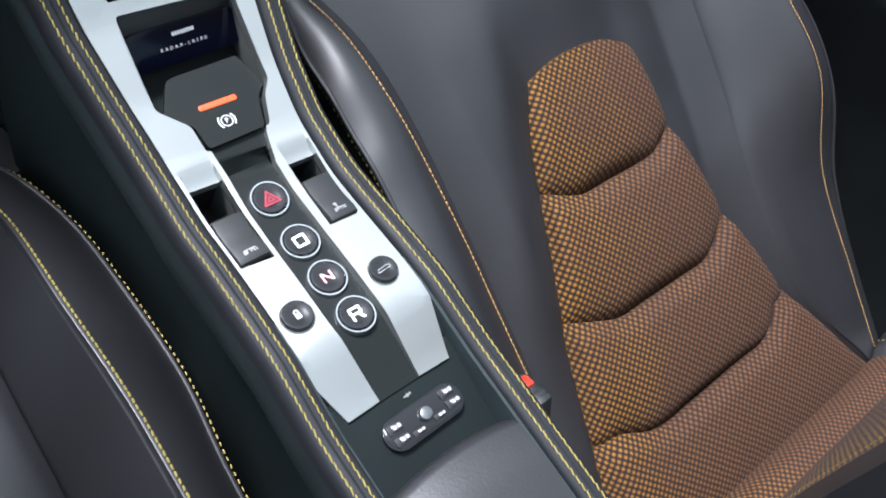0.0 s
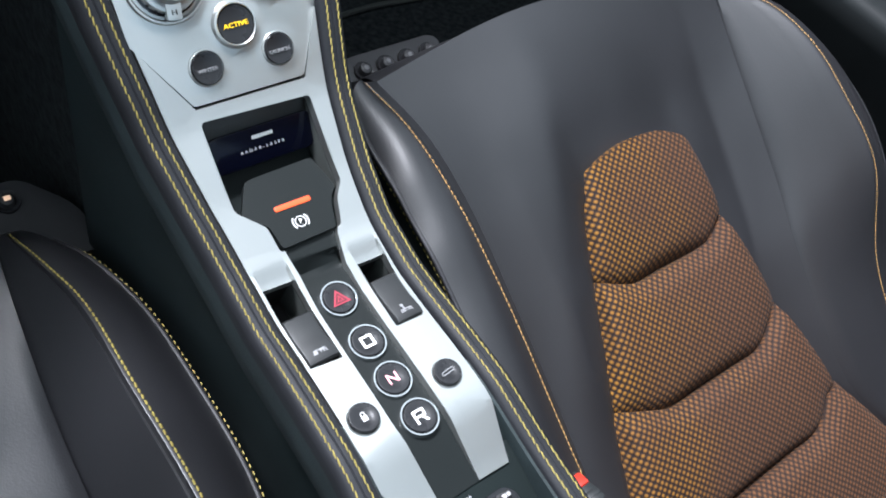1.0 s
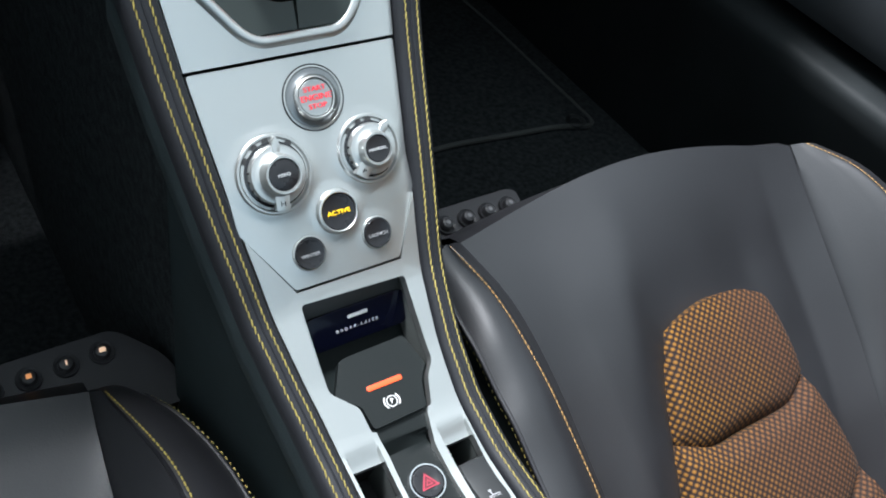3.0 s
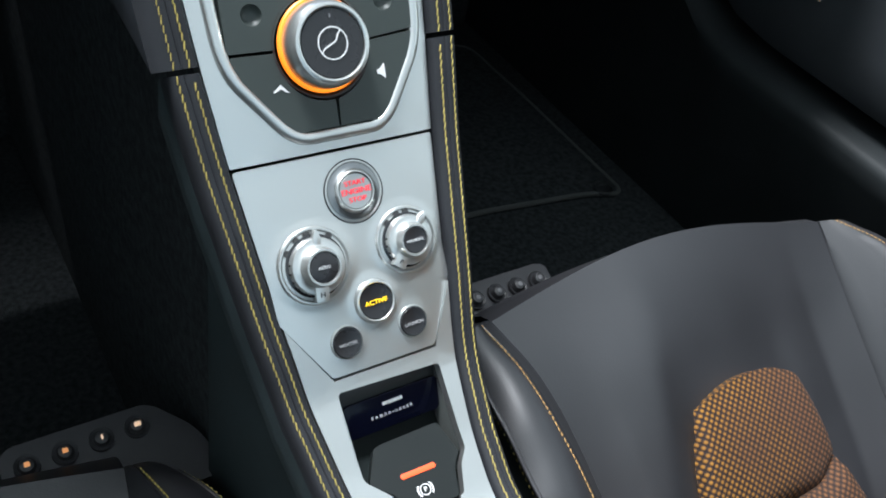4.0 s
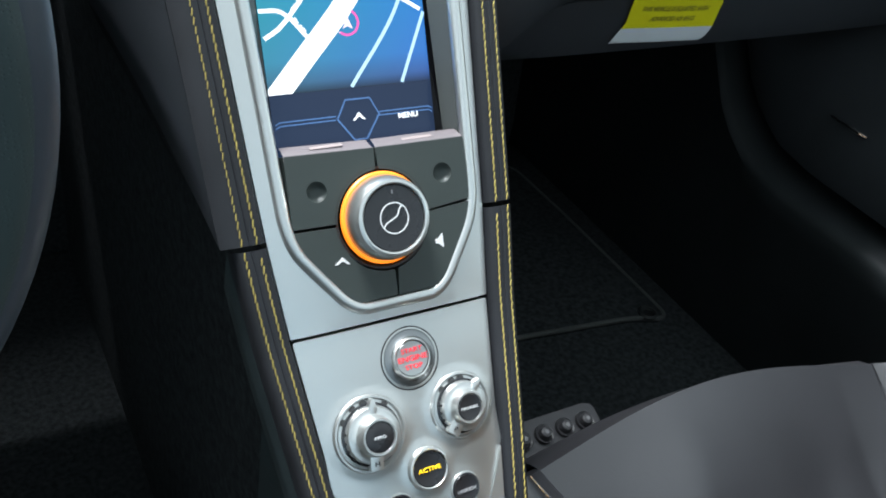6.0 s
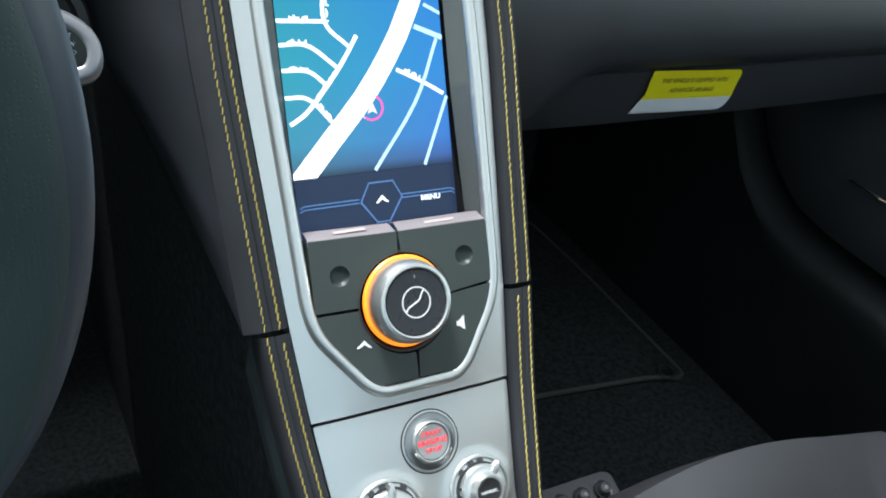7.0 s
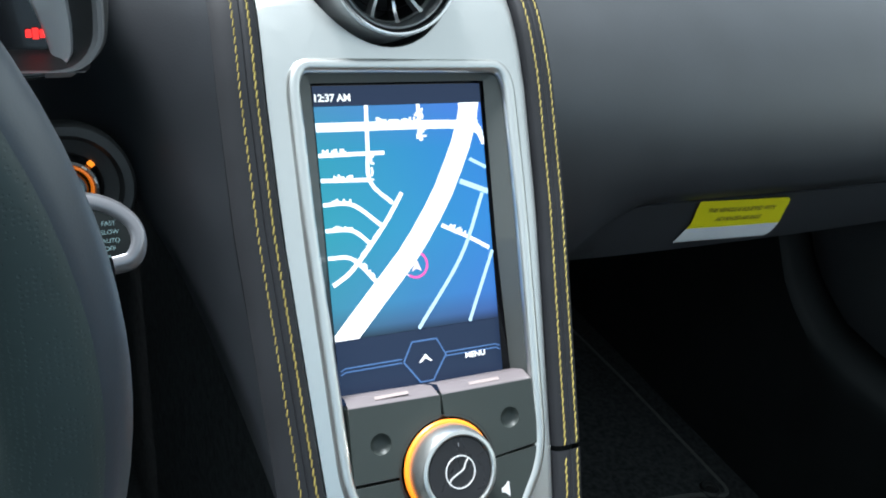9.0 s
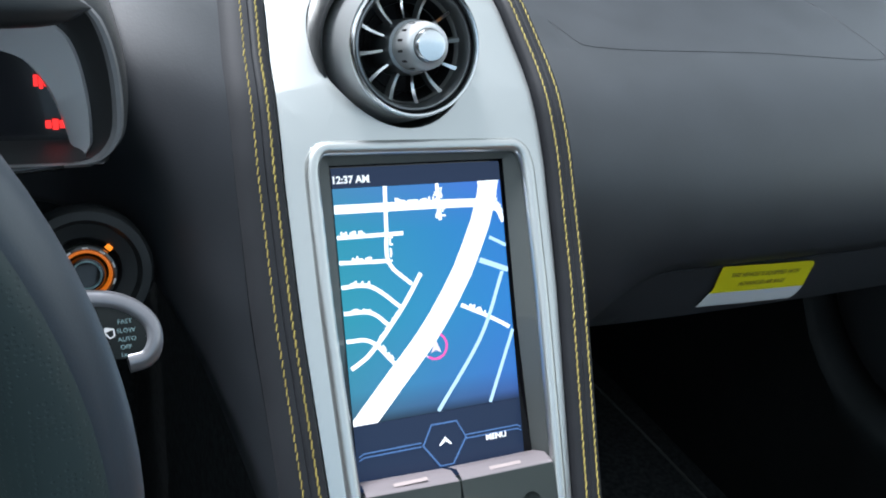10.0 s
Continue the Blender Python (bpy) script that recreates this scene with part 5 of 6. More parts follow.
def LB(u, v, lift=0.0022):
    """A place on the label: u along it, v down over the dash edge; its right corners are rounded."""
    corner = 0.045 * (max(0.0, 1 - v / 0.12) ** 2 + max(0.0, (v - 0.86) / 0.16) ** 2)
    u = min(u, 1 - corner)
    return Vector((0.2975 + 0.0985 * u + 0.010 * v - 0.024 * max(0, v - 0.55) * (1 - u) - 0.016 * max(0, v - 0.7) * u, 0, 0)) + _label_yz(v, lift)


def _label_yz(v, lift):
    z = 0.2215 - 0.043 * v
    y = float(np.interp(z, [0.166, 0.180, 0.212, 0.2215], [0.462, 0.4555, 0.446, 0.4425]))
    return Vector((0, y - lift, z - 0.0))


def label_patch(v0, v1, u0=0.0, u1=1.0, lift=0.0022, n=7):
    return loft([[LB(u, v, lift) + Vector((0, 0.001 * abs(u - 0.5), -0.004 * u)) for u in np.linspace(u0, u1, n)] for v in np.linspace(v0, v1, 13)])


part("yellow_field", label_patch(0, 0.68), LABEL_YELLOW, label, "yellow printed field")
part("white_field", label_patch(0.681, 1.02), LABEL_WHITE, label, "white lower field, lifting at the corner")
lx = (LB(0.9, 0.3) - LB(0.1, 0.3) + Vector((0, 0, -0.0032))).normalized()
lz = lx.cross(LB(0.5, 0.05) - LB(0.5, 0.6)).normalized()
ly = lz.cross(lx)
for words, v, size, wide in (("THIS VEHICLE IS EQUIPPED WITH", 0.24, 0.0066, 0.74), ("ADVANCED AIR BAGS", 0.47, 0.0066, 0.74)):
    text("lettering", words, size, LABEL_PRINT, label, Matrix.Translation(LB(0.485, v, 0.0027) + Vector((0, 0, -0.002))) @ Matrix((lx, ly, lz)).transposed().to_4x4(), 0.0001, wide=wide, bold=0.00012)

# ---- instrument cluster ----
cluster = thing("instrument_cluster", (-0.34, 0.40, 0.40), "grey-framed instrument cluster with red warning lamps lit", "instruments")
HOOD = [(-0.55, 0.3620), (-0.18, 0.3620), (-0.1520, 0.3622), (-0.1450, 0.3637), (-0.1400, 0.3685), (-0.1372, 0.3765), (-0.1376, 0.3943), (-0.1412, 0.4107), (-0.1475, 0.4205), (-0.165, 0.432), (-0.20, 0.440), (-0.55, 0.450)]
RIM_OUT = [(-0.55, 0.358), (-0.18, 0.3585), (-0.1549, 0.3602), (-0.1490, 0.3625), (-0.1474, 0.3665), (-0.1477, 0.3816), (-0.1507, 0.3984), (-0.1558, 0.4084), (-0.1649, 0.4132), (-0.176, 0.4135), (-0.20, 0.418), (-0.55, 0.430)]
RIM_IN = [(-0.55, 0.352), (-0.18, 0.3532), (-0.1600, 0.3552), (-0.1544, 0.3567), (-0.1535, 0.3608), (-0.1565, 0.3726), (-0.1617, 0.3858), (-0.169, 0.3954), (-0.1764, 0.3988), (-0.185, 0.402), (-0.20, 0.405), (-0.55, 0.410)]


def lobe_ring(outline, y, grow=0.0):
    pts = smooth_path([(x, z, 0) for x, z in outline], 240)
    return [Vector((p.x + grow, y + 0.15 * (p.y - 0.36), p.y)) for p in pts]


part("hood", loft([lobe_ring(HOOD, 0.50, 0.012), lobe_ring(HOOD, 0.375, 0.006), lobe_ring(HOOD, 0.356, 0.003), lobe_ring(HOOD, 0.3535, 0.0015)], close_u=True), PLASTIC, cluster, "black hood")
part("hood_edge", loft([lobe_ring(HOOD, 0.3535, 0.0015), lobe_ring(HOOD, 0.3515, 0.0005), lobe_ring(HOOD, 0.3515, -0.0012), lobe_ring(HOOD, 0.354, -0.0026)], close_u=True), GREY, cluster, "grey hood edge")
part("hood_lining", loft([lobe_ring(HOOD, 0.354, -0.0026), lobe_ring(RIM_OUT, 0.364, 0.0010)], close_u=True), SOFT, cluster, "dark hood lining")
part("frame", loft([lobe_ring(RIM_OUT, 0.364, 0.0010), lobe_ring(RIM_OUT, 0.362, -0.0002), lobe_ring(RIM_IN, 0.370, 0.0008), lobe_ring(RIM_IN, 0.373, -0.0002), lobe_ring(RIM_IN, 0.380, -0.0006)], close_u=True), FRAME_GREY, cluster, "satin grey frame")
bm = bmesh.new()
bm.faces.new([bm.verts.new(p) for p in lobe_ring(RIM_IN, 0.378, 0.002)])
part("display", bm, GLOSS, cluster, "dark display glass", smooth=False)
part("lower_bar", tube([Vector((x, 0.3625, 0.3552 + 0.0022 * (x + 0.18) / 0.025)) for x in np.linspace(-0.30, -0.1575, 14)], 0.0020, 8, 0.6), CHROME, cluster, "bright lower edge of the frame")
for px, pz, w, h in ((-0.1631, 0.3858, 0.0055, 0.0066), (-0.1588, 0.3686, 0.0078, 0.0046), (-0.1580, 0.3605, 0.0070, 0.0030)):
    for k in range(3):
        hh = h * (0.72 + 0.28 * (k == 1))
        part("lamp", box(w / 3 * 0.86, 0.0006, hh, Matrix.Translation((px - w / 2 + (k + 0.5) * w / 3, 0.3770 + 0.15 * (pz - 0.36), pz - hh / 2)), 0.0002, 1), LAMP_CLUSTER, cluster, "red warning lamp", smooth=False)
rows = []
for t in np.linspace(0, 1, 48):
    r = 0.0098 * math.sqrt(max(0.0, 1 - max(0.0, (t - 0.90) / 0.1) ** 2)) + 0.0002
    c = Vector((-0.55 + 0.402 * t, 0.332, 0.4270 + 0.006 * math.sin(math.pi * t)))
    rows.append([c + Vector((0, r * math.cos(a), r * 0.9 * math.sin(a))) for a in np.linspace(0, 2 * math.pi, 16, endpoint=False)])
part("brow", loft(rows, close_u=True), SOFT, cluster, "black padded brow")

# ---- light switch ----
LS = look((-0.1492, 0.3925, 0.2914), (-0.1292, 1.3125, 0.0114))
switch = thing("light_switch", LS.translation, "round dash switch with an orange-lit ring", "switch")
part("bezel", lathe([(0.0300, -0.014), (0.0300, 0.000), (0.0285, 0.002), (0.0245, 0.0022), (0.0225, -0.001), (0.0190, -0.002), (0.0160, -0.003), (0.0150, -0.006)], 56, LS), PLASTIC, switch, "black stepped bezel")
knob2 = part("knob", lathe([(0.0128, -0.006), (0.0134, 0.0030), (0.0130, 0.0046), (0.0118, 0.0050), (0.0112, 0.0036), (0.0090, 0.0000), (0.0086, -0.004)], 48, LS), CLEAR, switch, "clear ring of the knob")
for i in range(10):
    part("mark", box(0.0026, 0.0008, 0.0005, LS @ Matrix.Rotation(2 * math.pi * i / 10, 4, "Z") @ Matrix.Translation((0, 0.0122, 0.0048)), 0.0001, 1), WHITE, knob2)
part("light_ring", lathe([(0.0113, 0.0030), (0.0110, 0.0044), (0.0104, 0.0046), (0.0098, 0.0036), (0.0096, -0.003)], 56, LS), LAMP_DIM, switch, "orange light ring")
part("cap", lathe([(0.0084, -0.004), (0.0084, 0.0040), (0.0076, 0.0054), (0.0066, 0.0056), (0.0060, 0.0046), (0.0, 0.0042)], 40, LS), GLOSS, switch)
part("cap_ring", lathe([(0.0068, 0.0054), (0.0066, 0.0062), (0.0060, 0.0062), (0.0058, 0.0050)], 40, LS), TEAL_PRINT, switch)
part("mark", box(0.0032, 0.0024, 0.001, LS @ Matrix.Rotation(radians(-45), 4, "Z") @ Matrix.Translation((0, 0.0150, -0.0025)), 0.0004), LAMP_ORANGE, switch, "orange lit mark")

# ---- wiper stalk ----
stalk = thing("wiper_stalk", (-0.15, 0.29, 0.32), "black and silver wiper stalk behind the steering wheel", "stalk")
_sx, _sn = Vector((1, 0, 0)), Vector((0, -0.85, 0.53)).normalized()
_sy = _sn.cross(_sx)
SM = Matrix.Translation((-0.1446, 0.2803, 0.3246)) @ Matrix((_sx, _sy, _sn)).transposed().to_4x4() @ Matrix.Scale(0.90, 4)
paddle_shape = rounded([(-0.075, 0.0020), (-0.0094, -0.0036), (0.0045, -0.0052), (0.0086, 0.0008), (0.0072, 0.0080), (0.0012, 0.0140), (-0.0146, 0.0190), (-0.075, 0.026)], 0.0045, 6)
part("body", slab(paddle_shape, (), 0.010, 0.0016, place=SM, bevel_segs=3), TILE, stalk, "black paddle")
edge_path = [SM @ v for v in smooth_path([(-0.070, 0.0262, -0.003), (-0.030, 0.0215, -0.003), (-0.0146, 0.0192, -0.003), (-0.0057, 0.0178, -0.003), (0.0018, 0.0142, -0.003), (0.0074, 0.0082, -0.003), (0.0088, 0.0010, -0.003), (0.0058, -0.0046, -0.003), (-0.001, -0.0060, -0.003)], 48)]
part("silver_edge", tube(edge_path, 0.0034, 16, 1.15), STALK_GREY, stalk, "silver edge")
for w, x, y in (("FAST", -0.0014, 0.0098), ("SLOW", -0.0012, 0.0064), ("AUTO", -0.0010, 0.0031), ("OFF", -0.0016, 0.0001), ("1x", -0.0027, -0.0027)):
    text("lettering", w, 0.0024, TEAL_PRINT, stalk, SM @ Matrix.Translation((x, y, 0.0002)), 0.0001)
part("symbol", slab(strip2d([(-0.0086, 0.0080), (-0.0056, 0.0074), (-0.0054, 0.0048), (-0.0070, 0.0040), (-0.0088, 0.0062), (-0.0086, 0.0080)], 0.0005), (), 0.0003, 0, place=SM @ Matrix.Translation((0, 0, 0.0003))), WHITE, stalk, smooth=False)

# ---- steering wheel ----
wheel = thing("steering_wheel", (-0.335, 0.20, 0.34), "thick black leather steering wheel with a textured rim", "steering wheel")
WM = Matrix.Translation((-0.3472, 0.1945, 0.3358)) @ Matrix.Rotation(radians(-2.1), 4, "Z") @ Matrix.Rotation(radians(85.7), 4, "X")


def rim_strip(b0, b1, n):
    """A lengthwise strip of the round rim, between two angles round its section."""
    rows = []
    for i in range(121):
        a = 2 * math.pi * i / 120
        rows.append([])
        for k in range(n + 1):
            b = radians(b0 + (b1 - b0) * k / n)
            sink = 0.0007 * (math.exp(-(k / n * abs(b1 - b0) / 4) ** 2) + math.exp(-((1 - k / n) * abs(b1 - b0) / 4) ** 2))
            r = 0.1777 + (0.0160 - sink) * math.cos(b)
            rows[-1].append(WM @ Vector((r * math.cos(a), r * math.sin(a), (0.0146 - sink) * math.sin(b))))
    return loft(rows)


def perforated_leather():
    m = material("perforated_rim_leather", (0.025, 0.040, 0.041), 0.50, spec=0.6, grain=0.1, size=1500, vary=0.15)
    n, l = m.node_tree.nodes, m.node_tree.links
    p = n["Principled BSDF"]
    co, v, r, b = n.new("ShaderNodeTexCoord"), n.new("ShaderNodeTexVoronoi"), n.new("ShaderNodeValToRGB"), n.new("ShaderNodeBump")
    v.inputs["Scale"].default_value, v.inputs["Randomness"].default_value = 640, 0.35
    l.new(co.outputs["Object"], v.inputs["Vector"])
    r.color_ramp.elements[0].position, r.color_ramp.elements[1].position = 0.22, 0.34
    l.new(v.outputs["Distance"], r.inputs["Fac"])
    b.inputs["Strength"].default_value, b.inputs["Distance"].default_value = 0.28, 0.0004
    l.new(r.outputs["Color"], b.inputs["Height"])
    l.new(b.outputs["Normal"], p.inputs["Normal"])
    return m


RIM = material("rim_leather", (0.030, 0.039, 0.052), 0.42, spec=0.85, grain=0.05, size=1500, vary=0.15)
part("rim", rim_strip(-125, 58, 24), RIM, wheel, "smooth black leather rim")
part("grip", rim_strip(58, 235, 22), perforated_leather(), wheel, "perforated black leather grip")
part("boss", lathe([(0.062, -0.03), (0.062, 0.0), (0.052, 0.012), (0.0, 0.016)], 40, WM @ Matrix.Translation((0, 0, -0.012))), PLASTIC, wheel, "black airbag boss")
for a in (0, 180, 270):
    q = WM @ Matrix.Rotation(radians(a), 4, "Z")
    part("spoke", slab(rounded([(0.05, -0.020), (0.155, -0.014), (0.155, 0.014), (0.05, 0.020)], 0.006, 3), (), 0.012, 0.003, place=q), PLASTIC, wheel, "black spoke")
part("column", lathe([(0.045, -0.20), (0.05, -0.03), (0.03, -0.02)], 32, WM), PLASTIC, wheel, "steering column shroud")


# ---- seats ----
def plane_z(y):
    return -0.108 + 0.613 * (y - 0.15)


NORMAL = Vector((0, -0.613, 1)).normalized()


# side edges of the cloth centre of the passenger seat
EDGE_Y = [-0.185, -0.116, -0.075, -0.021, 0.029, 0.095, 0.148]
EDGE_L = [0.196, 0.206, 0.215, 0.226, 0.244, 0.266, 0.287]
EDGE_RY = [-0.185, -0.171, -0.079, 0.002, 0.078, 0.141, 0.152]
EDGE_R = [0.560, 0.547, 0.479, 0.444, 0.422, 0.413, 0.408]


def under_cloth(p):
    el, er = float(np.interp(p.y, EDGE_Y, EDGE_L)), float(np.interp(p.y, EDGE_RY, EDGE_R))
    return max(0.0, min(1.0, (p.x - el) / 0.012)) * max(0.0, min(1.0, (er - p.x) / 0.012))


def seat(name, cx, ridge_in, ridge_out, crease_in, crease_out, gusset_in, gusset_out, words, thread, cloth_dip=0.0):
    """A bucket seat: leather cushion, two bolsters with stitched ridges, four cloth pads, backrest and front switch pod.
    ridge, crease and gusset are paths of places; 'in' lies at the console."""
    sign = 1 if cx > 0 else -1
    ob = thing(name, (cx, 0.05, FLOOR), words, "seat", "seats")
    N = 40
    cr_i, cr_o = smooth_path(crease_in, N), smooth_path(crease_out, N)
    rd_i, rd_o = smooth_path(ridge_in, N), smooth_path(ridge_out, N)
    gs_i, gs_o = smooth_path(gusset_in, N), smooth_path(gusset_out, N)
    def soft(p):
        """Slack, sat-on leather: shallow waves, and a fold sunk round the cloth."""
        wave = 0.0007 * math.sin(41 * p.x + 2.0 * math.sin(17 * p.y + sign)) * math.sin(31 * p.y + 1.7 * math.sin(21 * p.x)) + 0.00012 * math.sin(140 * p.x - 90 * p.y + 2 * math.sin(60 * p.y))
        if not cloth_dip:
            return wave
        el, er = float(np.interp(p.y, EDGE_Y, EDGE_L)), float(np.interp(p.y, EDGE_RY, EDGE_R))
        away = math.hypot(max(el - p.x, p.x - er, 0.0), max(p.y - 0.150, 0.0))
        # the middle sits lower than the console side, past a soft fold that runs on ahead of the cloth
        past = p.x - (el - 0.026 + 0.35 * max(0.0, p.y - 0.148))
        beyond = 0.5 + 0.5 * past / math.hypot(past, 0.024)
        wave += (1 - beyond) * 0.010 * max(0.0, 1 + past / 0.080) + beyond * (0.010 - 0.030 * (1 - math.exp(-max(past, -0.04) / 0.11)))
        return wave - 0.0055 * math.exp(-(away / 0.022) ** 2)

    hollow = (lambda t, i: 0.004 * math.sin(math.pi * t) ** 2) if cloth_dip else (lambda t, i: -(0.010 + 0.110 * i / 39) * min(1.0, i / 10) * math.sin(math.pi * t) ** 0.6)
    # centre leather between both creases, with a rolled front edge
    rows = []
    front_a, front_b = cr_i[0], cr_o[0]
    for f, up in ((0.055, -0.20), (0.045, -0.10), (0.036, -0.045), (0.024, -0.020), (0.012, -0.006)):
        rows.append([front_a.lerp(front_b, t) + Vector((0, f + 0.022 * math.sin(math.pi * t), up)) for t in np.linspace(0, 1, 81)])
    for i in range(N):
        a, b = cr_i[i], cr_o[i]
        lead = max(0, 1 - i / 10)
        dip = cloth_dip * max(0.0, min(1.0, (0.135 - a.y) / 0.02))
        rows.append([a.lerp(b, t) + Vector((0, 0.022 * math.sin(math.pi * t) * lead, 0.012 * math.sin(math.pi * t) * lead + hollow(t, i) - dip * under_cloth(a.lerp(b, t)) + min(1.0, i / 6) * min(1.0, 8 * t, 8 - 8 * t) * soft(a.lerp(b, t)))) for t in np.linspace(0, 1, 81)])
    part("cushion", loft(rows), LEATHER, ob, "black leather cushion")
    for cr, rd, gs in ((cr_i, rd_i, gs_i), (cr_o, rd_o, gs_o)):
        rows = []
        for i in range(N):
            c, r, g = cr[i], rd[i], gs[i]
            if not cloth_dip:
                dips = ((0.0, -0.004), (0.06, -0.001), (0.30, 0.0), (0.60, 0.0), (0.85, 0.0), (0.92, -0.0004), (0.945, -0.0024), (0.968, -0.0004), (0.985, 0.0004))
                row = [c.lerp(r, u) + Vector((0, 0, d)) for u, d in dips] + [r + Vector((0, 0, -0.0004))]
            else:
                row = [c + Vector((0, 0, -0.003)), c.lerp(r, 0.05) + Vector((0, 0, 0.001)), c.lerp(r, 0.25) + Vector((0, 0, 0.001)), c.lerp(r, 0.5) + Vector((0, 0, 0.0005)), c.lerp(r, 0.62) + Vector((0, 0, 0.0008)), c.lerp(r, 0.70) + Vector((0, 0, 0.0006 if cloth_dip else -0.0030)), c.lerp(r, 0.78) + Vector((0, 0, 0.0006)), c.lerp(r, 0.95) + Vector((0, 0, 0.0008)), r + Vector((0, 0, -0.0004))]
            for u in (0.05, 0.12, 0.22, 0.34, 0.46, 0.58, 0.70, 0.82, 0.92):
                row.append(r.lerp(g, u) + Vector((0, 0, 0.0065 * math.sin(math.pi * u))))
            rows.append(row + [g])
        cap = [[p + Vector((0, d, z)) * (0.4 + 0.6 * math.sin(math.pi * min(1, k / 18))) for k, p in enumerate(rows[0])] for d, z in ((0.030, -0.10), (0.022, -0.035), (0.010, -0.010))]
        bol = part("bolster", loft(cap + rows), LEATHER, ob, "black leather side bolster")
        out = 1 if gs[5].x > rd[5].x else -1
        part("gusset", loft([[g, g + Vector((out * 0.003 * (-1 if cloth_dip else 1), 0, -0.010)), g + Vector((-out * 0.006, 0, -0.05)), Vector((g.x - out * 0.012, g.y, FLOOR + 0.02))] for g in gs]), LEATHER_SIDE, bol, "dark gusset")
        part("piping", tube([g + Vector((0, 0, 0.0005)) for g in gs], 0.0016, 8), TRIM, bol, "leather piping")
        line_up = [r.lerp(g, 0.055) + Vector((0, 0, 0.0014)) for r, g in zip(rd, gs)]
        dense = smooth_path([p[:] for p in line_up], 120)
        part("stitching", stitches(dense, [Vector((0, 0, 1))] * 120, 0.0040, 0.0033, 0.0010 if cloth_dip else 0.0013, 0.0007, 0.1), thread, bol, "contrast thread stitches", kind="stuff")
        drop = 0.0075 if cloth_dip else 0.0014
        low = smooth_path([(g + Vector((-out * 0.0012 if cloth_dip else out * 0.0030, 0, -drop)))[:] for g in gs], 120)
        part("stitching", stitches(low, [Vector((out, 0, 0.3 if cloth_dip else 1.0)).normalized()] * 120, 0.0046, 0.0028, 0.0010, 0.0007, 0.1), YELLOW, bol, "yellow thread stitches", kind="stuff")
    # frame below
    part("seat_base", box(0.40, 0.40, 0.06, Matrix.Translation((cx, 0.03, FLOOR)), 0.02), PLASTIC, ob, "black seat base")
    return ob


H = lambda x, y, h: (x, y, plane_z(y) + h)
passenger = seat("passenger_seat", 0.345,
                 [H(0.131, 0.236, 0.024), H(0.139, 0.190, 0.048), H(0.145, 0.138, 0.060), H(0.149, 0.09, 0.062), H(0.151, 0.045, 0.062), H(0.149, 0.0, 0.066), H(0.147, -0.06, 0.072), H(0.145, -0.18, 0.085)],
                 [H(0.532, 0.232, 0.008), H(0.553, 0.190, 0.034), H(0.563, 0.145, 0.052), H(0.567, 0.10, 0.060), H(0.572, 0.037, 0.060), H(0.566, -0.024, 0.024), H(0.566, -0.105, 0.012), H(0.566, -0.172, 0.004), H(0.566, -0.20, 0.004)],
                 [H(0.150, 0.246, 0.004), H(0.168, 0.20, 0.012), H(0.178, 0.15, 0.012), H(0.183, 0.09, 0.008), H(0.186, 0.0, 0.004), H(0.188, -0.08, 0.0), H(0.190, -0.20, 0.0)],
                 [H(0.520, 0.238, 0.0), H(0.516, 0.20, 0.0), H(0.512, 0.15, 0.0), H(0.506, 0.081, 0.0), H(0.497, 0.021, 0.0), H(0.494, -0.081, 0.0), H(0.520, -0.130, 0.0), H(0.552, -0.172, 0.0), H(0.560, -0.20, 0.0)],
                 [(0.113, 0.226, -0.026), (0.110, 0.205, -0.038), (0.109, 0.188, -0.045), (0.108, 0.160, -0.050), (0.108, 0.135, -0.060), (0.108, 0.109, -0.068), (0.108, 0.080, -0.082), (0.106, 0.02, -0.105), (0.104, -0.06, -0.14), (0.102, -0.19, -0.20)],
                 [H(0.566, 0.222, -0.004), H(0.594, 0.180, 0.016), H(0.612, 0.10, 0.04), H(0.615, 0.03, 0.036), H(0.605, -0.03, 0.004), H(0.60, -0.106, -0.01), H(0.595, -0.175, -0.015), H(0.59, -0.20, -0.015)],
                 "black leather bucket seat with an orange woven cloth centre", ORANGE, 0.020)

# cloth pads of the passenger seat, each lapping over the next
FOLDS = [[(0.287, 0.145), (0.312, 0.151), (0.347, 0.155), (0.380, 0.153), (0.396, 0.147), (0.410, 0.136)],
         [(0.258, 0.077), (0.276, 0.070), (0.290, 0.065), (0.304, 0.062), (0.336, 0.062), (0.367, 0.062), (0.390, 0.064), (0.405, 0.071), (0.421, 0.078)],
         [(0.228, -0.006), (0.240, -0.010), (0.263, -0.018), (0.285, -0.025), (0.320, -0.026), (0.365, -0.026), (0.392, -0.025), (0.415, -0.014), (0.440, 0.001)],
         [(0.211, -0.090), (0.239, -0.092), (0.272, -0.106), (0.322, -0.107), (0.379, -0.106), (0.411, -0.105), (0.432, -0.097), (0.447, -0.087), (0.475, -0.083)],
         [(0.197, -0.185), (0.28, -0.190), (0.37, -0.190), (0.46, -0.188), (0.558, -0.184)]]


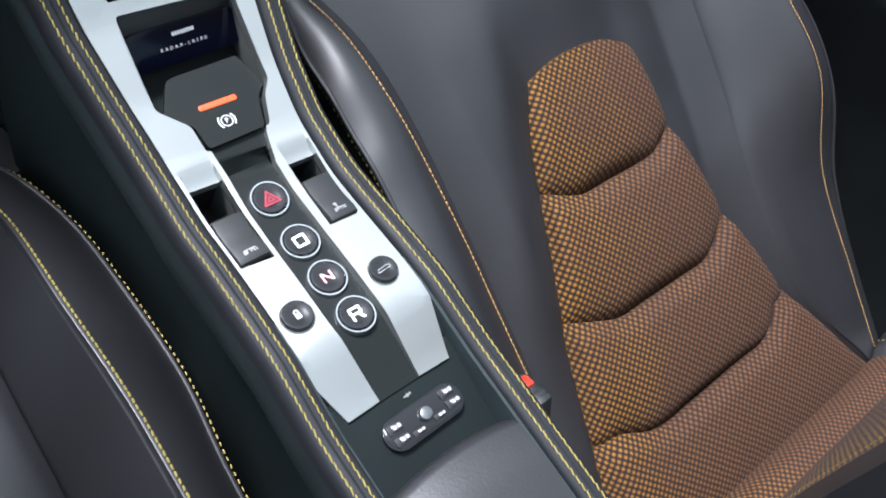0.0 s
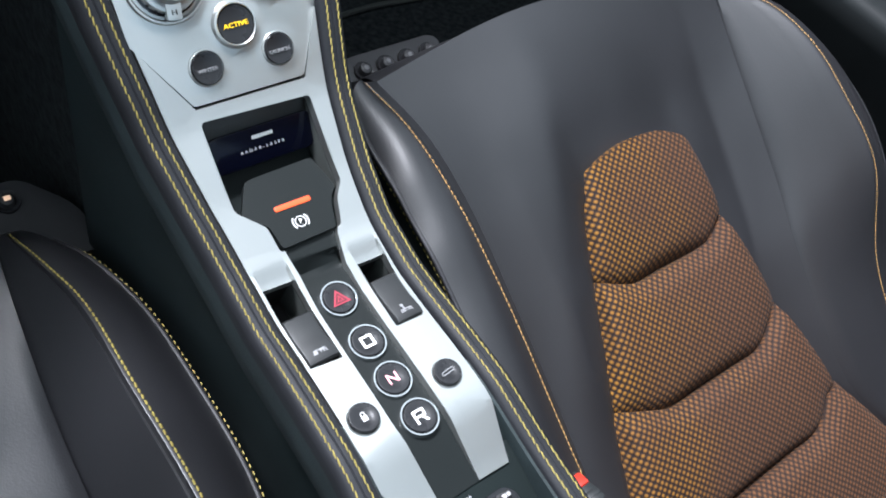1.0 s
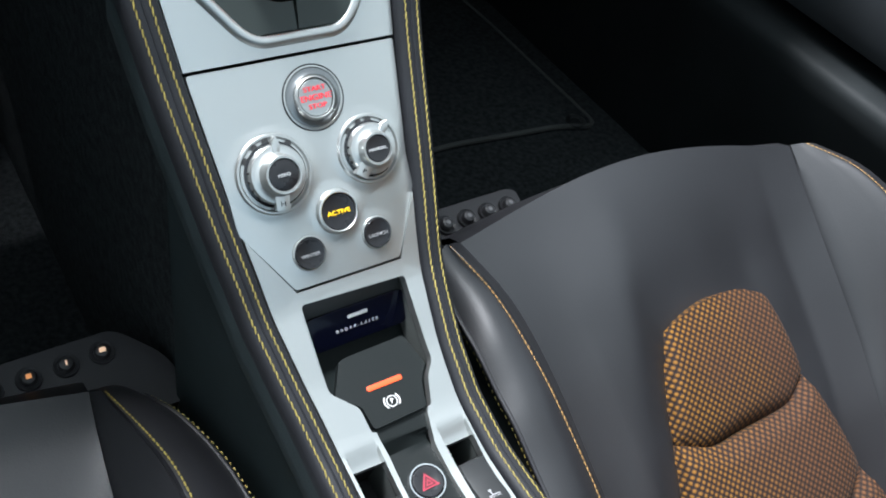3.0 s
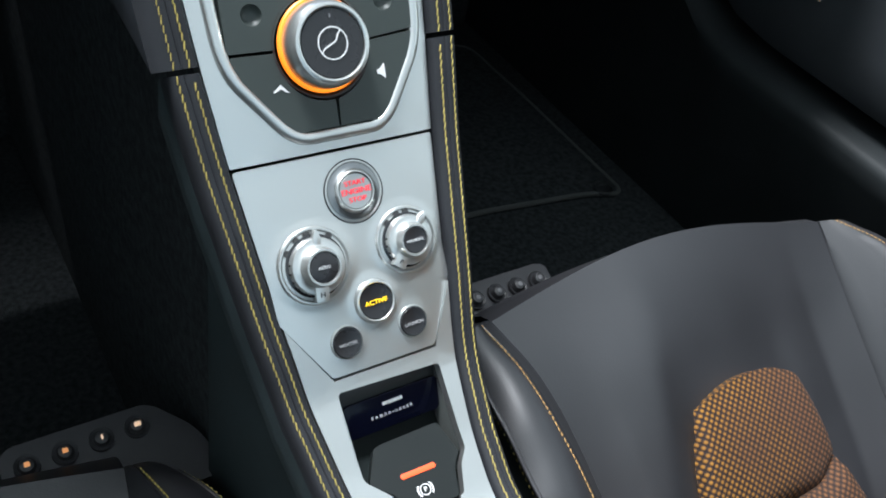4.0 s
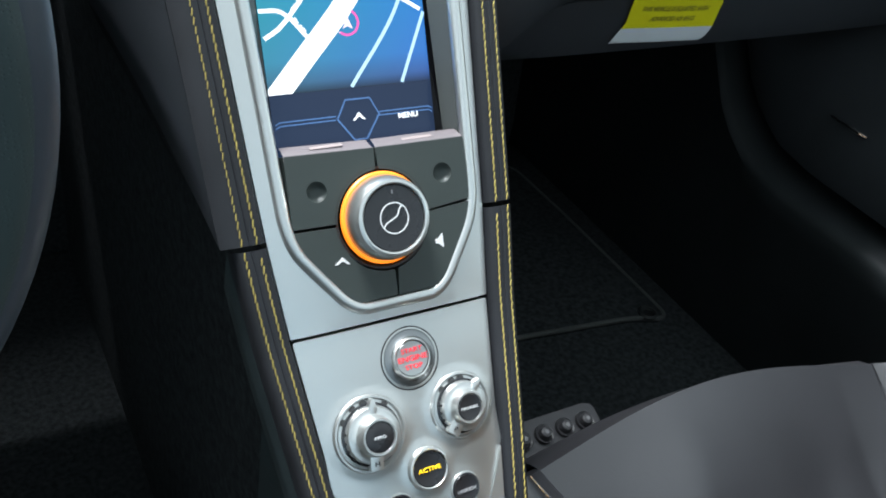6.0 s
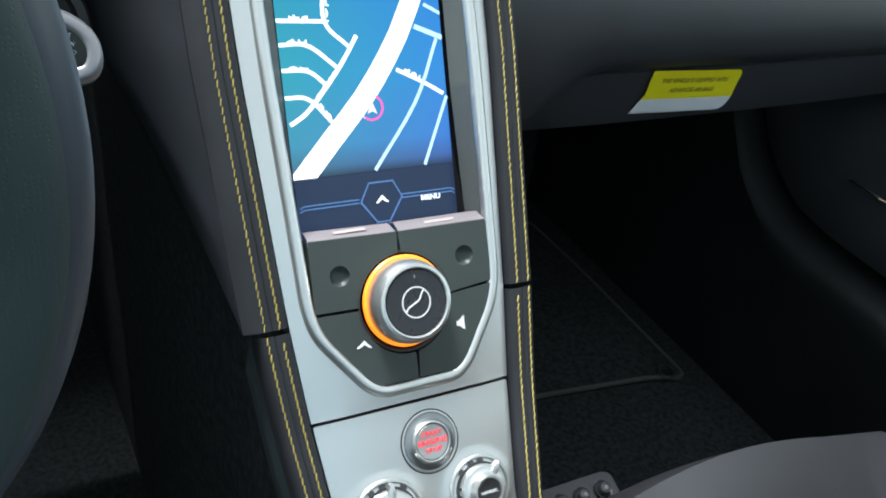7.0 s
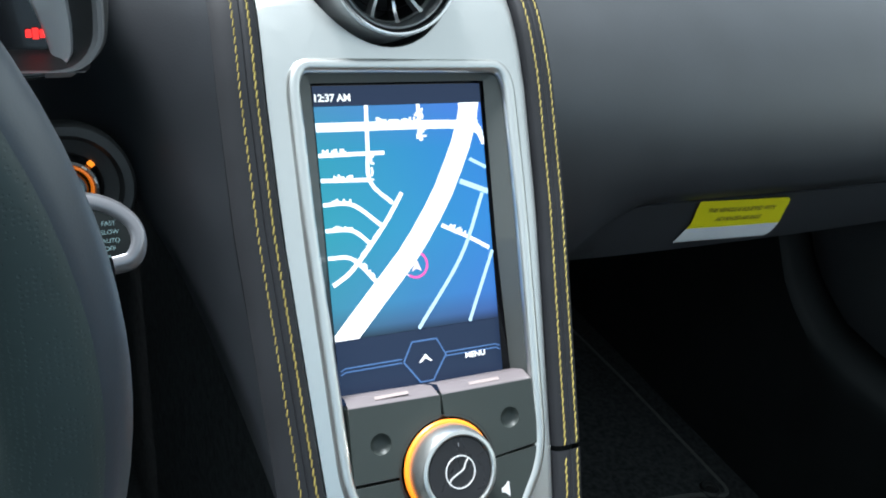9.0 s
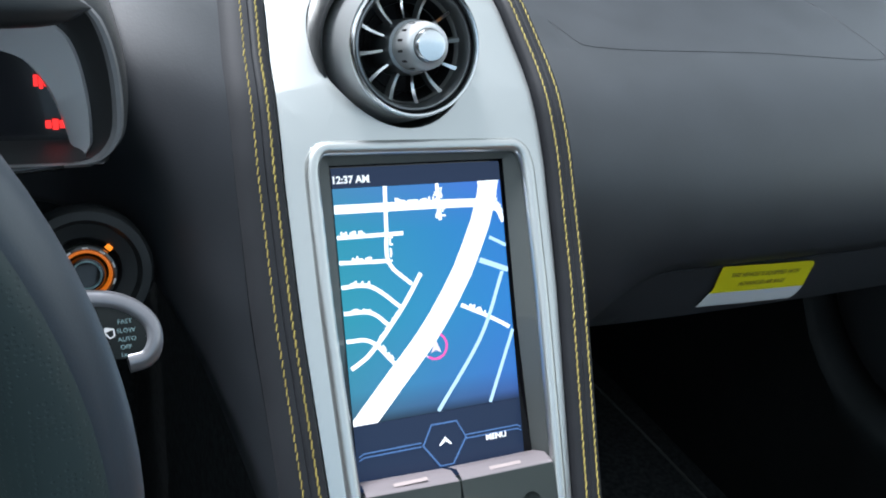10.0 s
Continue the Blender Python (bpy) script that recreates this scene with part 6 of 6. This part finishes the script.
def cloth_pad(parent, a, b, first, last):
    top, low = smooth_path([(*p, 0) for p in a], 29), smooth_path([(*p, 0) for p in b], 29)
    rows, uvs = [], []
    M = 22
    for i in range(-1, M + 2):
        v = min(max(i / M, 0), 1)
        row, uv = [], []
        for j in range(29):
            u = j / 28
            q = top[j].lerp(low[j], v)
            # straight to the measured side edges
            el, er = float(np.interp(q.y, EDGE_Y, EDGE_L)), float(np.interp(q.y, EDGE_RY, EDGE_R))
            x = el + (er - el) * u
            side = min(1.0, min(u, 1 - u) / 0.08)
            bulge = 0.0045 * math.sqrt(max(0.0, side)) + 0.0075 * (math.sin(math.pi * min(1, 0.12 + v * 0.95)) ** 0.6) * side ** 0.5
            if not first:
                bulge *= min(1.0, 0.35 + v * 5)
            if i < 0:
                bulge = -0.006 if first else -0.016
            if i > M:
                bulge = -0.016 if not last else -0.006
            if v > 0.92 and not last:
                bulge -= 0.005 * ((v - 0.92) / 0.08) ** 2
            if v > 0.82 and not last:
                bulge -= 0.007 * ((v - 0.82) / 0.18) ** 2 * math.sin(math.pi * min(1, max(0, (u - 0.15) / 0.65)))
            p = Vector((x, q.y, plane_z(q.y) + 0.003)) + NORMAL * bulge
            if j in (0, 28):
                p -= NORMAL * 0.006
            row.append(p)
            uv.append((x + (-0.006 if j == 0 else 0.006 if j == 28 else 0), q.y * 1.17 + (0.009 if i < 0 else -0.006 if i > M else 0)))
        rows.append(row)
        uvs.append(uv)
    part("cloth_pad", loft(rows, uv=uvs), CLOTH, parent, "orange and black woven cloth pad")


for k in range(4):
    cloth_pad(passenger, FOLDS[k], FOLDS[k + 1], k == 0, k == 3)

# backrest of the passenger seat
rows, uvs = [], []
BACK = [(-0.205, -0.345), (-0.188, -0.322), (-0.1790, -0.306), (-0.1830, -0.294), (-0.1900, -0.285), (-0.1980, -0.281), (-0.2060, -0.284), (-0.2095, -0.278), (-0.2080, -0.260), (-0.2070, -0.235), (-0.2060, -0.20), (-0.2055, -0.15), (-0.206, -0.08), (-0.209, 0.0), (-0.216, 0.09), (-0.240, 0.22), (-0.27, 0.36)]
bk = smooth_path([(y, z, 0) for y, z in BACK], 80)
run = 0.0
for i, p in enumerate(bk):
    run += (p - bk[max(i - 1, 0)]).length
    row, uv = [], []
    for j in range(21):
        u = j / 20
        x = 0.222 + 0.338 * u
        row.append(Vector((x, p.x + 0.001 * math.sin(math.pi * u), p.y + 0.003 * math.sin(math.pi * u))))
        uv.append((x, run))
    rows.append(row)
    uvs.append(uv)
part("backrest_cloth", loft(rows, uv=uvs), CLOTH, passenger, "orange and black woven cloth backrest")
for s, xe in ((-1, 0.236), (1, 0.555)):
    rows = []
    for p in bk:
        rows.append([Vector((xe - s * 0.004, p.x - 0.004, p.y - 0.004)), Vector((xe + s * 0.010, p.x + 0.006, p.y + 0.008)), Vector((xe + s * 0.028, p.x + 0.010, p.y + 0.012)), Vector((xe + s * 0.052, p.x + 0.006, p.y + 0.008)), Vector((xe + s * 0.068, p.x - 0.06, p.y - 0.04))])
    b = part("backrest_bolster", loft(rows), LEATHER, passenger, "black leather backrest bolster")
    dense = smooth_path([(r[1] + Vector((0, 0.003, 0.002)))[:] for r in rows], 120)
    part("stitching", stitches(dense, [Vector((0, 0.6, 0.8))] * 120, 0.0046, 0.0030, 0.001, 0.0007), YELLOW, b, "yellow thread stitches", kind="stuff")


def switch_pod(parent, pts, wide, lit=()):
    """The front pod with round seat switches; lit gives the width and lamp of a glowing symbol on each."""
    c = sum(pts, Vector()) / len(pts)
    m = Matrix.Translation(c) @ Matrix.Rotation(radians(20), 4, "X")
    w = abs(pts[0].x - pts[-1].x) / 2 + 0.016
    pod = part("switch_pod", slab(rounded([(-w, -0.050), (w + wide * 1.6, -0.050), (w + wide, -0.012), (w, 0.012), (w - 0.008, 0.016), (-w + 0.008, 0.016), (-w, 0.010)], 0.010, 5), (), 0.030, 0.005, place=m @ Matrix.Translation((0, 0, -0.003)), bevel_segs=3), POD, parent, "dark switch pod")
    for i, p in enumerate(pts):
        q = Matrix.Translation(p) @ Matrix.Rotation(radians(20), 4, "X")
        k = part("switch", lathe([(0.0085, -0.003), (0.0083, 0.0004), (0.0070, -0.0006), (0.0056, -0.0010), (0.0054, 0.0028), (0.0044, 0.0044), (0.0022, 0.0052), (0, 0.0052)], 28, q), POD, pod, "small round seat switch")
        if lit:
            w, lamp = lit[i]
            mark = rounded([(-w / 2, -0.0017), (w / 2, -0.0017), (w / 2, 0.0015), (-w / 2 + 0.0003, 0.0017)], 0.0005, 3)
            part("symbol", slab(mark, (), 0.0006, 0.0001, place=q @ Matrix.Translation((0, 0, 0.0058))), lamp, k, "lit symbol", smooth=False)
        else:
            part("tip", lathe([(0.0024, 0.0048), (0.0018, 0.0056), (0, 0.0058)], 16, q), GREY, k)
    return pod


switch_pod(passenger, [Vector((0.1935 + 0.0217 * i, 0.3118, -0.1030)) for i in range(4)], 0.0)

driver = seat("driver_seat", -0.29,
              [(-0.104, 0.262, -0.094), (-0.096, 0.215, -0.078), (-0.0895, 0.178, -0.074), (-0.0885, 0.121, -0.074), (-0.0865, 0.055, -0.078), (-0.088, -0.01, -0.085), (-0.088, -0.10, -0.11), (-0.088, -0.20, -0.15)],
              [(-0.50, 0.262, -0.094), (-0.51, 0.215, -0.078), (-0.512, 0.12, -0.074), (-0.512, 0.0, -0.085), (-0.512, -0.20, -0.15)],
              [(-0.110, 0.272, -0.104), (-0.114, 0.245, -0.110), (-0.119, 0.202, -0.119), (-0.124, 0.145, -0.130), (-0.127, 0.065, -0.142), (-0.129, -0.005, -0.154), (-0.130, -0.19, -0.225)],
              [(-0.488, 0.270, -0.100), (-0.476, 0.19, -0.098), (-0.470, 0.05, -0.116), (-0.470, -0.20, -0.20)],
              [(-0.078, 0.262, -0.115), (-0.066, 0.230, -0.104), (-0.053, 0.185, -0.108), (-0.049, 0.130, -0.112), (-0.049, 0.065, -0.115), (-0.057, 0.0, -0.120), (-0.06, -0.10, -0.14), (-0.06, -0.20, -0.18)],
              [(-0.53, 0.262, -0.115), (-0.55, 0.13, -0.112), (-0.55, -0.20, -0.18)],
              "black leather bucket seat with yellow stitched bolsters", YELLOW)
switch_pod(driver, [Vector((-0.0885 - 0.0245 * i, 0.3170 - 0.001 * i, -0.1275)) for i in range(4)], 0.022, ((0.0046, LAMP_PALE), (0.0014, LAMP_PALE), (0.0038, LAMP_AMBER), (0.0038, LAMP_AMBER)))

# seat belt buckle between console and passenger seat
buckle = thing("seat_belt_buckle", (0.088, -0.055, FLOOR), "black seat belt buckle with a red release button", "buckle")
BM = Matrix.Translation((0.1025, -0.0636, -0.1100)) @ Matrix.Rotation(radians(-20), 4, "X")
part("body", box(0.012, 0.026, 0.045, BM @ Matrix.Translation((0, 0, -0.02)), 0.003), PLASTIC, buckle)
part("release_button", box(0.009, 0.009, 0.005, BM @ Matrix.Translation((0, 0.005, 0.0215)), 0.0015), BUCKLE_RED, buckle, "red release button")
part("tongue_slot", box(0.010, 0.005, 0.003, BM @ Matrix.Translation((0, -0.006, 0.0225)), 0.001), PLASTIC, buckle)
part("stalk", box(0.010, 0.018, 0.27, Matrix.Translation((0.101, -0.066, FLOOR)), 0.002), PLASTIC, buckle, "black belt stalk")

# floor mat in the passenger footwell
mat_thing = thing("floor_mat", (0.42, 0.75, -0.311), "black carpet floor mat with a bound edge in the footwell", "floor mat")
mat_line = rounded([(0.14, 0.575), (0.42, 0.592), (0.60, 0.572), (0.648, 0.553), (0.647, 0.80), (0.64, 0.96), (0.14, 0.96)], 0.030, 6)
part("carpet", slab(mat_line, (), 0.010, 0.002, place=Matrix.Translation((0, 0, -0.302))), CARPET, mat_thing, "black carpet pile")
# edge binding with the light that catches it in its colour
part("binding", tube([Vector((x, y, -0.3035)) for x, y in mat_line], 0.0032, 8, closed=True), BINDING, mat_thing, "bound mat edge, coloured paler as if lit")
part("fastener", lathe([(0.014, -0.001), (0.014, 0.002), (0.011, 0.004), (0.007, 0.003), (0.006, 0.001), (0, 0.001)], 28, Matrix.Translation((0.622, 0.572, -0.302))), PLASTIC, mat_thing, "round mat fastener")
